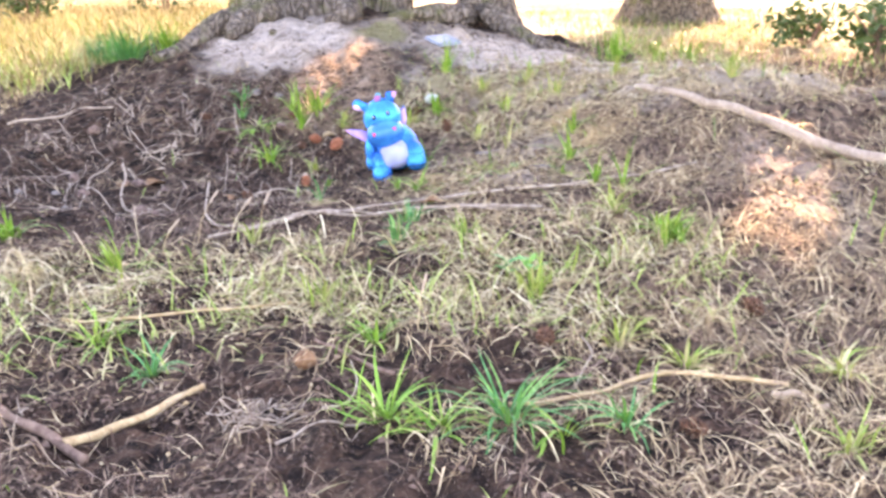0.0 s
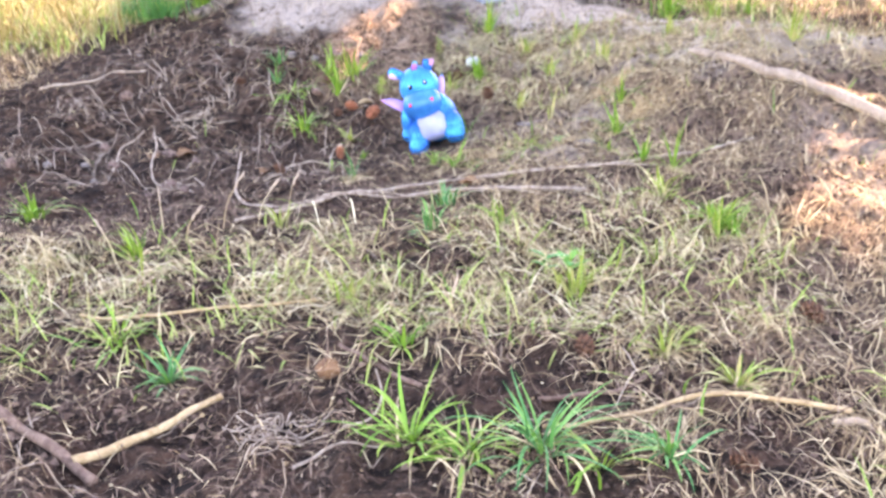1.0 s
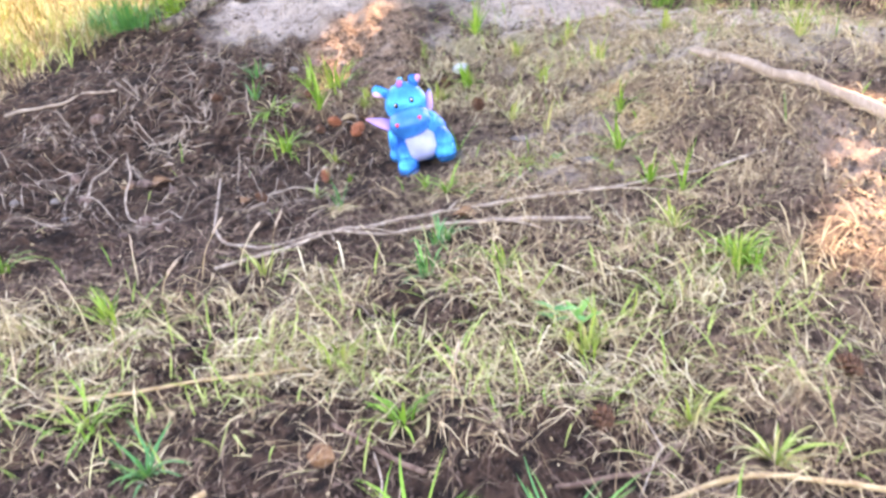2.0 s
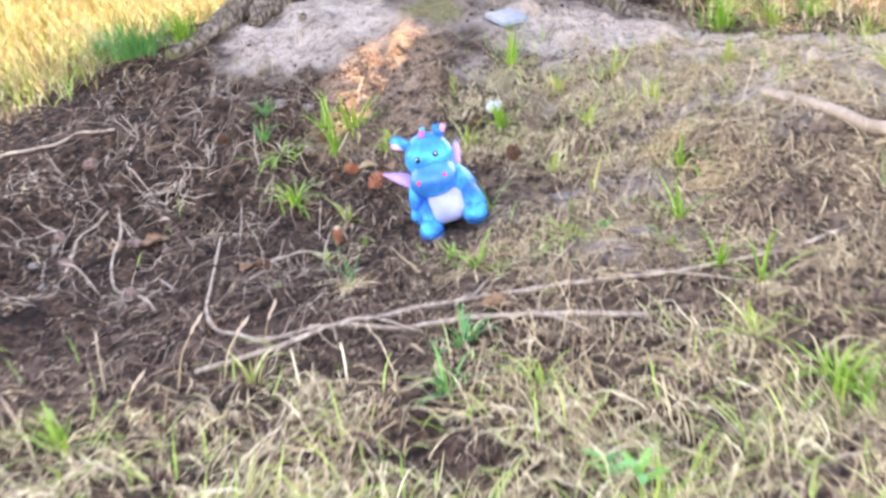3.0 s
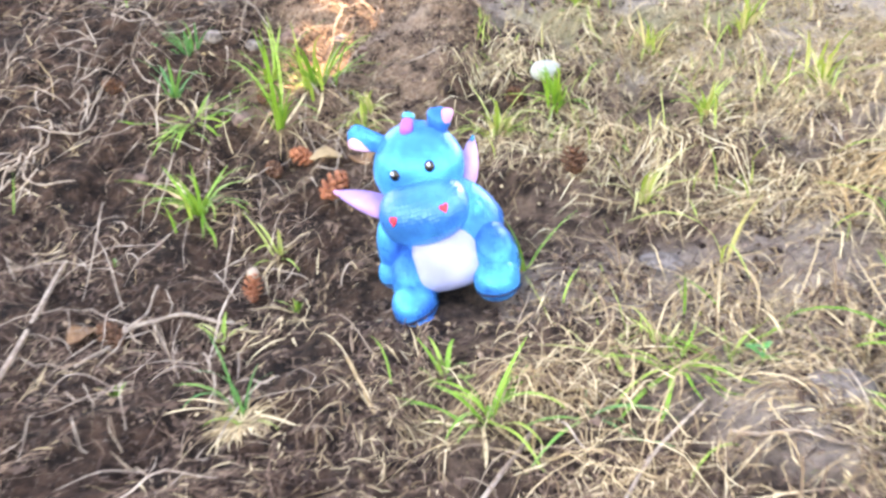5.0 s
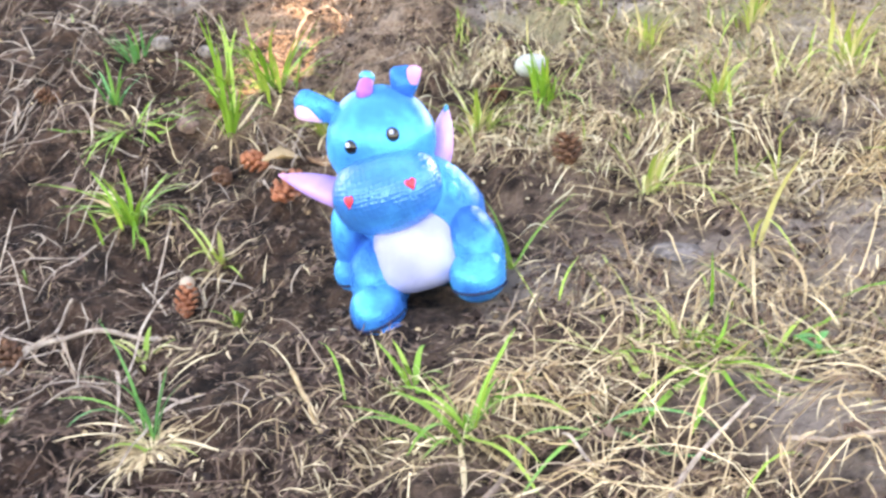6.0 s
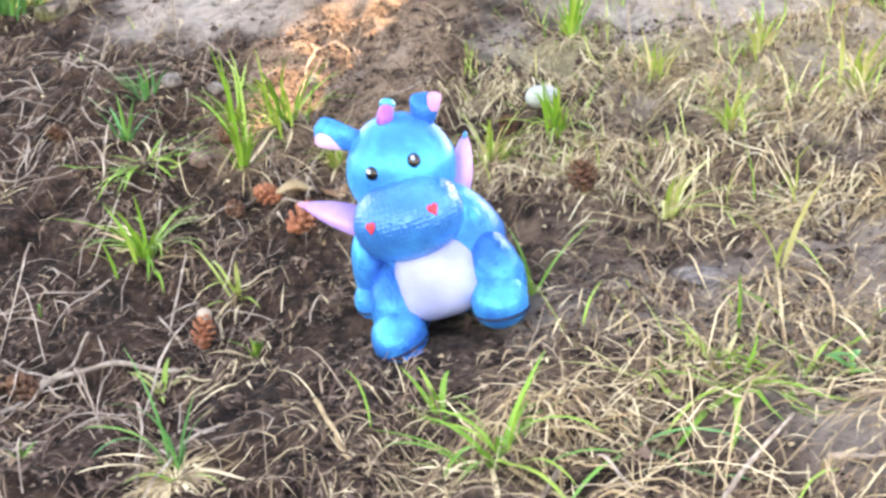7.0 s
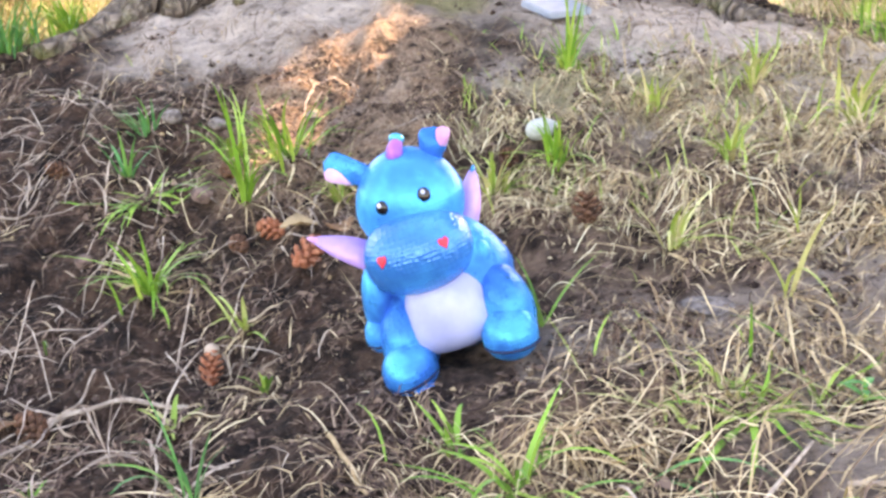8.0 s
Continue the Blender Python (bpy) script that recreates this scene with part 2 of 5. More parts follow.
TEAL = plush_material("teal_foil", (0.0, 0.22, 0.48), (0.02, 0.46, 0.62), 0, 0.2, 0.4, 0.4)
HEART = plain_material("red_felt", (0.80, 0.035, 0.06), 0.5)
EYE = plain_material("black_bead", (0.006, 0.006, 0.009), 0.06)
EYE_GLINT = plain_material("grey_eye_glint", (0.55, 0.62, 0.75), 0.3)
SEAM = plain_material("dark_seam", (0.005, 0.02, 0.07), 0.8)

# ---- the ground's form ----
rng = np.random.default_rng(7)
WAVES = [(rng.uniform(0, math.tau), 1.0 / L, rng.uniform(0, math.tau), A) for L, A in
         [(0.60, 0.0050), (0.42, 0.0045), (0.30, 0.0040), (0.21, 0.0034), (0.16, 0.0028), (0.12, 0.0022), (0.095, 0.0019), (0.075, 0.0016), (0.060, 0.0014), (0.047, 0.0011)] for _ in range(3)]


def hump(x, y, cx, cy, sx, sy):
    return np.exp(-((x - cx) / sx) ** 2 - ((y - cy) / sy) ** 2)


def rough(x, y):
    """Clods and hollows, warped so that they do not repeat."""
    wx = x + 0.05 * np.sin(7.1 * y + 1.3) + 0.02 * np.sin(23 * x + 4)
    wy = y + 0.05 * np.sin(6.3 * x + 0.4) + 0.02 * np.sin(19 * y + 2)
    total = 0
    for way, per, phase, size in WAVES:
        total = total + size * np.sin(math.tau * per * (wx * math.cos(way) + wy * math.sin(way)) + phase)
    return total


def ground(x, y):
    x, y = np.asarray(x, float), np.asarray(y, float)
    z = GC[0] + GC[1] * 3 * np.tanh(x / 3) + GC[2] * np.tanh((y - 3) / 3)
    z = z + GC[3] * hump(x, y, -0.5, 5.1, 1.3, 1.0) + GC[4] * hump(x, y, 1.1, 3.5, 0.8, 0.8) + GC[5] * hump(x, y, -0.9, 3.2, 0.8, 0.6)
    z = z + GC[6] * hump(x, y, 0.4, 2.3, 1.2, 0.5) + GC[7] * hump(x, y, -0.8, 1.6, 0.8, 0.6)
    z = z + GC[8] * hump(x, y, 0.6, 4.6, 0.9, 0.6) + GC[9] * hump(x, y, -1.5, 4.3, 0.6, 0.6)
    calm = 1 - 0.7 * hump(x, y, -0.15, 3.26, 0.16, 0.14)
    calm = calm * np.clip((3.0 - np.abs(x)) / 0.8, 0, 1) * np.clip((y + 0.9) / 0.8, 0, 1) * np.clip((7.4 - y) / 0.8, 0, 1)
    return z + rough(x, y) * calm


def gz(x, y):
    return float(ground(x, y))


# ---- builders ----
def mesh_np(name, verts, faces, material, smooth=True):
    me = bpy.data.meshes.new(name)
    n, k = faces.shape
    me.vertices.add(len(verts)), me.loops.add(n * k), me.polygons.add(n)
    me.vertices.foreach_set("co", np.ascontiguousarray(verts, np.float32).ravel())
    me.loops.foreach_set("vertex_index", np.ascontiguousarray(faces, np.int32).ravel())
    me.polygons.foreach_set("loop_start", np.arange(0, n * k, k, dtype=np.int32))
    me.polygons.foreach_set("use_smooth", np.full(n, smooth))
    me.update(calc_edges=True)
    me.materials.append(material)
    return me


def part(name, bm, material, parent, label=""):
    me = bpy.data.meshes.new(name)
    for f in bm.faces:
        f.smooth = True
    bm.to_mesh(me)
    bm.free()
    me.materials.append(material)
    ob = new(name, me)
    ob.parent = parent
    return tagged(ob, label) if label else ob


def smooth_line(pts, n):
    """n points on a smooth curve through pts (Catmull-Rom)."""
    p = np.array(pts, float)
    p = np.vstack([2 * p[0] - p[1], p, 2 * p[-1] - p[-2]])
    out = []
    for u in np.linspace(0, len(p) - 3 - 1e-6, n):
        i, f = int(u), u - int(u)
        a, b, c, d = p[i:i + 4]
        out.append(0.5 * (2 * b + (c - a) * f + (2 * a - 5 * b + 4 * c - d) * f * f + (3 * b - a - 3 * c + d) * f ** 3))
    return np.array(out)


def tube(bm, pts, radii, seg=8, wobble=0.0, seed=0, flat=1.0):
    """A closed tube of uneven girth along pts."""
    r = np.random.default_rng(seed)
    phase = r.uniform(0, math.tau, 3)
    pts = [Vector(p) for p in pts]
    rings, side = [], Vector((0, 0, 1))
    for i, p in enumerate(pts):
        way = (pts[min(i + 1, len(pts) - 1)] - pts[max(i - 1, 0)]).normalized()
        u = side.cross(way)
        if u.length < 0.1:
            u = Vector((1, 0, 0)).cross(way)
        u.normalize()
        v = way.cross(u).normalized()
        ring = []
        for k in range(seg):
            a = math.tau * k / seg
            w = 1 + wobble * (math.sin(2 * a + phase[0] + i * 0.7) + math.sin(3 * a + phase[1] - i * 1.1) + r.uniform(-0.7, 0.7))
            ring.append(bm.verts.new(p + (u * math.cos(a) + v * math.sin(a) * flat) * radii[i] * w))
        rings.append(ring)
    for a, b in zip(rings, rings[1:]):
        for k in range(seg):
            bm.faces.new((a[k], a[(k + 1) % seg], b[(k + 1) % seg], b[k]))
    bm.faces.new(rings[0][::-1]), bm.faces.new(rings[-1])
    return bm


def strips(base, heading, length, width, rise, droop, curl, segs, fold=0.0, follow=False, lift=0.0, kink=None):
    """Many thin blades at once: each starts at base, rises at an angle, droops and curls. follow: lies along the ground."""
    n = len(base)
    s = np.linspace(0, 1, segs + 1)
    pos, head, step = base[:, :2].copy(), heading.copy(), length / segs
    z = base[:, 2].copy()
    rows = []
    for i, u in enumerate(s):
        wide = width * (np.minimum(1, 0.55 + u * 2) * (1 - u ** 2.2) + 0.10)
        sx, sy = -np.sin(head) * wide / 2, np.cos(head) * wide / 2
        zz = ground(pos[:, 0], pos[:, 1]) + lift * np.sin(math.pi * u) + 0.003 + rise * u * length if follow else z
        cross = [np.stack([pos[:, 0] + sx, pos[:, 1] + sy, zz], -1)]
        if fold:
            cross.append(np.stack([pos[:, 0], pos[:, 1], zz - fold * wide], -1))
        cross.append(np.stack([pos[:, 0] - sx, pos[:, 1] - sy, zz + (0.3 * wide if follow else 0)], -1))
        rows.append(np.stack(cross, 1))
        tilt = 0 * head if follow else rise - droop * u
        pos = pos + np.stack([np.cos(head), np.sin(head)], -1) * (step * np.cos(tilt))[:, None]
        z = z + step * np.sin(tilt)
        head = head + curl / segs + (kink[:, min(i, segs - 1)] if kink is not None else 0)
    v = np.stack(rows, 1)
    k = v.shape[2]
    idx = np.arange(n * (segs + 1) * k).reshape(n, segs + 1, k)
    f = np.stack([idx[:, :-1, :-1], idx[:, 1:, :-1], idx[:, 1:, 1:], idx[:, :-1, 1:]], -1).reshape(-1, 4)
    return v.reshape(-1, 3), f


def stuff(name, me, label, category):
    return tagged(new(name, me), label, category, kind="stuff")


# ---- ground ----
def axis(points):
    """Grid lines: spacing that changes along the way."""
    out = []
    for a, b, step in points:
        out += list(np.arange(a, b - 1e-9, step))
    return np.array(out + [points[-1][1]])


def far_lines(start, end, n):
    return list(start + (end - start) * (np.linspace(0, 1, n) ** 3))


xs = np.concatenate([-np.array(far_lines(2.6, 900, 40))[:0:-1], axis([(-2.6, -1.6, 0.03), (-1.6, 1.6, 0.0125), (1.6, 2.6, 0.03)]), far_lines(2.6, 900, 40)[1:]])
ys = np.concatenate([-np.array(far_lines(1.0, 900, 40))[:0:-1], axis([(-1.0, 1.0, 0.04), (1.0, 5.0, 0.0125), (5.0, 7.0, 0.03)]), far_lines(7.0, 900, 44)[1:]])
gx, gy = np.meshgrid(xs, ys)
gv = np.stack([gx, gy, ground(gx, gy)], -1).reshape(-1, 3)
gi = np.arange(len(gv)).reshape(gx.shape)
gf = np.stack([gi[:-1, :-1], gi[:-1, 1:], gi[1:, 1:], gi[1:, :-1]], -1).reshape(-1, 4)
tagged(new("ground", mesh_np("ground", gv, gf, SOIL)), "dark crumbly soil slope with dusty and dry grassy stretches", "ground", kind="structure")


# ---- plush toy ----
def blob(centre, radii, turn=(0, 0, 0), seg=40, rings=24, shape=None):
    """A stuffed form: an ellipsoid that shape(unit point) may bend."""
    bm = bmesh.new()
    bmesh.ops.create_uvsphere(bm, u_segments=seg, v_segments=rings, radius=1)
    m = Matrix.LocRotScale(Vector(centre), Euler([radians(a) for a in turn]), None)
    for v in bm.verts:
        p = v.co.copy()
        if shape:
            p = shape(p)
        v.co = m @ Vector((p.x * radii[0], p.y * radii[1], p.z * radii[2]))
    return bm


def on_front(tree, x, z, out=0.0):
    """The point on the front of a stuffed form at x, z, and the normal there."""
    p, n, _, _ = tree.ray_cast(Vector((x, -1, z)), Vector((0, 1, 0)))
    return p + n * out, n


def disc_on(point, normal, outline, thick, domed=0.4):
    """A small padded patch with that outline (x, z), lying on a surface."""
    turn = normal.to_track_quat("Y", "Z").to_matrix().to_4x4()
    m = Matrix.Translation(point) @ turn
    bm = bmesh.new()
    mid = bm.verts.new(m @ Vector((0, thick, 0)))
    rows = [[bm.verts.new(m @ Vector((x * k, y, z * k))) for x, z in outline] for k, y in ((0.55, thick * 0.9), (0.9, thick * 0.6), (1.0, -thick * 0.6))]
    n = len(outline)
    for i in range(n):
        j = (i + 1) % n
        bm.faces.new((mid, rows[0][i], rows[0][j]))
        for a, b in zip(rows, rows[1:]):
            bm.faces.new((a[i], b[i], b[j], a[j]))
    bmesh.ops.recalc_face_normals(bm, faces=bm.faces)
    return bm


def heart(size):
    out = []
    for i in range(22):
        a = math.tau * i / 22
        out.append((size / 16 * 16 * math.sin(a) ** 3 * 0.85, size / 16 * (13 * math.cos(a) - 5 * math.cos(2 * a) - 2 * math.cos(3 * a) - math.cos(4 * a))))
    return out


def padded_leaf(tip, root, normal, width, thick, seg=12, bulge=0.0, blunt=False):
    """A padded pointed shape from root to tip: a wing or an ear."""
    root, tip, normal = Vector(root), Vector(tip), Vector(normal).normalized()
    way = tip - root
    side = way.normalized().cross(normal).normalized()
    up = side.cross(way.normalized())
    bm = bmesh.new()
    rings = []
    for i in range(seg + 1):
        u = i / seg
        w = width * (0.42 + 1.15 * u - 1.52 * u * u + bulge * u * (1 - u) * 3) if u < 1 else width * 0.03
        w = max(width * (0.55 + 0.45 * u) * math.sqrt(max(0.0, 1 - u ** 7)) if blunt else w, width * 0.03)
        t = thick * (1 - u ** 3) + thick * 0.08
        c = root + way * u + up * (0.18 * way.length * math.sin(u * math.pi) * 0.5)
        rings.append([bm.verts.new(c + side * (w * 0.5 * math.cos(a)) + up * (t * 0.5 * math.sin(a))) for a in [math.tau * k / 14 for k in range(14)]])
    for a, b in zip(rings, rings[1:]):
        for k in range(14):
            bm.faces.new((a[k], a[(k + 1) % 14], b[(k + 1) % 14], b[k]))
    bm.faces.new(rings[0][::-1]), bm.faces.new(rings[-1])
    bmesh.ops.recalc_face_normals(bm, faces=bm.faces)
    return bm


def boxy(p, k):
    """A unit point pushed towards a rounded block."""
    return Vector([math.copysign(abs(c) ** k, c) for c in p])


def plush_toy():
    """x to the viewer's right, -y to the front, z up, in metres, base at 0."""
    toy = new("plush_dragon")
    tagged(toy, "glossy blue scaled plush toy with lilac belly and wings", "plush toy")

    def pear(p):
        k = 1 - 0.16 * max(0.0, p.z) - 0.20 * max(0.0, -p.z)
        return Vector((p.x * k, p.y * k - 0.10 * max(0.0, p.z) ** 2 + 0.22 * min(0.0, p.z) ** 2, p.z))
    part("body", blob((0.004, 0.016, 0.086), (0.082, 0.076, 0.092), (0, -4, 0), shape=pear), PLUSH, toy)

    # belly panel: flat-fronted, square-shouldered, puckered along one seam
    def pad(p):
        q = boxy(p, 0.78)
        pucker = 0.035 * math.sin(26 * p.z) * max(0.0, -p.x) ** 3
        return Vector((q.x * (1 - 0.10 * q.z) + 0.06 * q.z, p.y + pucker, q.z))
    belly = part("belly_panel", blob((-0.002, -0.027, 0.070), (0.055, 0.047, 0.053), (-10, 0, 0), 56, 40, pad), BELLY, toy, "pale lilac satin belly panel")
    bm = bmesh.new()
    rim = [Vector((-0.002, -0.040, 0.070)) + Vector((0.0545 * c * (1 - 0.10 * d) + 0.003 * d, 0.012 * d * d, 0.0525 * d)) for c, d in
           [boxy(Vector((math.cos(a), math.sin(a), 0)), 0.78).xy for a in [math.tau * k / 40 for k in range(41)]]]
    tube(bm, rim, [0.0016] * len(rim), 6)
    part("piping", bm, PLUSH, belly)

    def skull(p):
        q = boxy(p, 0.95)
        return Vector((q.x * (1 - 0.12 * max(0, q.z)), q.y, q.z))
    bm = blob((-0.008, 0.003, 0.200), (0.0655, 0.060, 0.063), (0, 0, 0), 56, 36, skull)
    brow = BVHTree.FromBMesh(bm)
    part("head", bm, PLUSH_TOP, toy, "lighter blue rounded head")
    def snout(p):
        q = boxy(p, 0.92)
        return Vector((q.x * (1 + 0.04 * -q.z), q.y, q.z * (1.0 if q.z < 0 else 0.94)))
    bm = blob((-0.012, -0.040, 0.150), (0.0645, 0.053, 0.050), (12, 0, 0), 56, 36, snout)
    nose = BVHTree.FromBMesh(bm)
    part("muzzle", bm, MUZZLE, toy, "deeper blue scaled muzzle")
    for x in (-0.033, 0.017):
        p, n = on_front(brow, x, 0.210, -0.0005)
        eye = part("eye", disc_on(p, n, [(0.0078 * math.cos(a), 0.0088 * math.sin(a)) for a in [math.tau * k / 20 for k in range(20)]], 0.0042), EYE, toy, "shiny black eye")
        # small pale disc modelled in place of the bead's reflected highlight
        g = p + n * 0.0038 + Vector((-0.0012, 0, 0.0032))
        part("glint", disc_on(g, n, [(0.0026 * math.cos(a), 0.003 * math.sin(a)) for a in [math.tau * k / 12 for k in range(12)]], 0.0008), EYE_GLINT, eye)
    for x, z in ((-0.048, 0.158), (0.024, 0.158)):
        p, n = on_front(nose, x, z, 0.0010)
        part("nostril", disc_on(p, n, heart(0.0080), 0.0016), HEART, toy, "red heart-shaped nostril")
    # ears: scaled cups, pink lining along the lower or outer half
    for root, tip, normal, off in (((-0.042, 0.004, 0.240), (-0.089, -0.002, 0.274), (0.15, -0.9, -0.2), Vector((-0.003, 0, -0.009))),
                                   ((0.032, 0.004, 0.238), (0.048, 0.0, 0.273), (0.2, -1, 0.1), Vector((0.009, 0, -0.003)))):
        ear = part("ear", padded_leaf(tip, root, normal, 0.043, 0.020, blunt=True), PLUSH, toy)
        r, t, nv = Vector(root), Vector(tip), Vector(normal).normalized()
        part("ear_lining", padded_leaf(r.lerp(t, 1.0) + nv * 0.0082 + off, r.lerp(t, 0.42) + nv * 0.0078 + off, normal, 0.020, 0.006, blunt=True), PINK, ear, "pink satin ear lining")
    # horn with a teal tip
    bm = bmesh.new()
    tube(bm, smooth_line([(-0.006, -0.016, 0.250), (-0.003, -0.018, 0.263), (0.003, -0.013, 0.272)], 7), [0.0105, 0.0112, 0.0108, 0.0100, 0.009, 0.008, 0.0065], 12)
    horn = part("horn", bm, PURPLE, toy, "purple padded horn")
    part("horn_tip", blob((0.0025, -0.0095, 0.274), (0.0095, 0.009, 0.007), (-30, 24, 0), 16, 10), TEAL, horn, "teal foil horn tip")
    # wings
    for root, tip, normal, w in (((-0.050, 0.030, 0.118), (-0.142, 0.016, 0.190), (0.3, -0.9, 0.35), 0.058), ((0.046, 0.034, 0.140), (0.073, 0.045, 0.208), (-0.2, -1.0, 0.1), 0.044)):
        wing = part("wing", padded_leaf(tip, root, normal, w, 0.016), WING, toy, "lilac satin wing")
        r, t = Vector(root), Vector(tip)
        part("wing_tip", padded_leaf(r.lerp(t, 1.03), r.lerp(t, 0.88), normal, w * 0.24, 0.0085), TEAL if tip[0] > 0 else PINK, wing, "satin wing tip")
        if tip[0] < 0:
            part("foil_patch", blob(r.lerp(t, 0.42) + Vector((0.2, -0.92, 0.35)) * 0.0105, (0.006, 0.003, 0.0045), (0, -35, 0), 12, 8), TEAL, wing, "teal foil patch")
    # legs: thigh running into a bulbous foot with a seamed, flattened toe
    for sx, low in ((-1, 0.007), (1, 0.0)):
        leg = part("leg", blob((sx * 0.058, -0.014, 0.050 - low * 0.5), (0.036, 0.056, 0.056), (24, -sx * 8, sx * 12)), PLUSH, toy)
        fc = Vector((sx * 0.062 - 0.003, -0.055 - low * 0.6, 0.027 - low))

        def toe(p):
            return Vector((p.x * (1 + 0.10 * max(0, -p.z)), p.y, max(p.z, -0.82)))
        part("foot", blob(fc, (0.033, 0.038, 0.032), (14, 0, sx * 10), 40, 24, toe), PLUSH, leg)
        bm = bmesh.new()
        pts = [fc + Vector((0.034 * 0.95 * math.cos(a), -0.038 * math.sin(a) * 0.97, -0.0120 - sx * 0.004 * math.cos(a))) for a in [math.pi * k / 14 for k in range(1, 14)]]
        tube(bm, pts, [0.0019] * len(pts), 6)
        part("seam", bm, SEAM, leg)
        if sx < 0:
            part("toe_flap", blob(fc + Vector((0.008, -0.027, -0.021)), (0.019, 0.013, 0.0085), (10, -8, 0), 20, 12), PLUSH, leg)
    # arms: one hangs clear with a seamed paw, the other lies along the belly
    arm = part("arm", blob((-0.081, -0.016, 0.094), (0.020, 0.029, 0.056), (12, 10, 0)), PLUSH, toy)
    part("paw", blob((-0.090, -0.024, 0.062), (0.020, 0.025, 0.024), (10, 14, 0), 28, 16), PLUSH, arm)
    bm = bmesh.new()
    tube(bm, [Vector((-0.090 + 0.0185 * math.cos(a), -0.024 - 0.0235 * math.sin(a), 0.051 - 0.003 * math.cos(a))) for a in [math.pi * k / 10 for k in range(1, 11)]], [0.0019] * 10, 6)
    part("seam", bm, SEAM, arm)
    part("arm", blob((0.045, -0.012, 0.092), (0.018, 0.022, 0.044), (14, 16, 0)), PLUSH, toy)
    # tail at the back
    bm = bmesh.new()
    tube(bm, smooth_line([(0.0, 0.06, 0.035), (0.02, 0.10, 0.028), (0.05, 0.125, 0.022)], 8), [0.034, 0.032, 0.029, 0.026, 0.022, 0.017, 0.012, 0.005], 16)
    part("tail", bm, PLUSH, toy)
    return toy


toy = plush_toy()
TX, TY = -0.143, 3.245
toy.matrix_basis = Matrix.Translation((TX, TY, gz(TX, TY) - 0.004)) @ pose(0, 0, 0, 0, -17, 4) @ pose(0, 0, 0, -2, 0, 0)


# ---- trees ----
def stem(bm, foot, lean, height, r0, r1, flare, lobes, seed, seg=44):
    """A trunk with root flare, lobed at the base and smoother above."""
    r = np.random.default_rng(seed)
    ph = r.uniform(0, math.tau, 4)
    rings = []
    hs = [-0.25, 0.0, 0.06, 0.13, 0.22, 0.34, 0.5, 0.7, 1.0, 1.4, 1.9, 2.6, height]
    for h in hs:
        u = max(0.0, h) / height
        f = flare * math.exp(-max(0, h) / 0.22)
        cx, cy = foot[0] + lean[0] * u * height + 0.03 * math.sin(h * 2 + ph[0]), foot[1] + lean[1] * u * height
        ring = []
        for k in range(seg):
            a = math.tau * k / seg
            lob = max(0.0, math.cos(lobes * a + ph[1] + 0.5 * math.sin(a + ph[2])))
            rad = (r0 + (r1 - r0) * u) * (1 + 0.07 * math.sin(5 * a + ph[3] + h) + 0.05 * math.sin(9 * a + 3 * h) + r.uniform(-0.02, 0.02)) + f * (0.25 + lob)
            ring.append(bm.verts.new((cx + rad * math.cos(a), cy + rad * math.sin(a), foot[2] + h)))
        rings.append(ring)
    for a, b in zip(rings, rings[1:]):
        for k in range(seg):
            bm.faces.new((a[k], a[(k + 1) % seg], b[(k + 1) % seg], b[k]))
    bm.faces.new(rings[-1])
    return bm


def sun_foot(px, py, pz):
    """Where the sun's ray through a point meets the slope."""
    k = (pz - 0.3) / TO_SUN.z
    return px - TO_SUN.x * k, py - TO_SUN.y * k


def unbroken(px, py, pz):
    """Leaves outside the two gaps cut to let the low sun through."""
    qx, qy = sun_foot(px, py, pz)
    gap = ((qx + 0.53) / 0.17) ** 2 + ((qy - 4.09) / 0.31) ** 2 < 1
    u, v = qx - 0.95 - 0.22 * (qy - 2.5), qy - 2.60
    return ~(gap | ((u / 0.155) ** 2 + (v / 0.43) ** 2 < 1))


def shaded(px, py, pz):
    """Which leaves of the old tree's unseen crown stay, to shade the ground where wanted."""
    qx, qy = sun_foot(px, py, pz)
    open_side = (qx < -1.88 - 0.06 * (qy - 4.2)) & (qy > 3.2)
    open_far = (qy > 5.2) | ((qy > 4.7) & (qx > 0.9))
    return unbroken(px, py, pz) & ~(open_side | open_far)


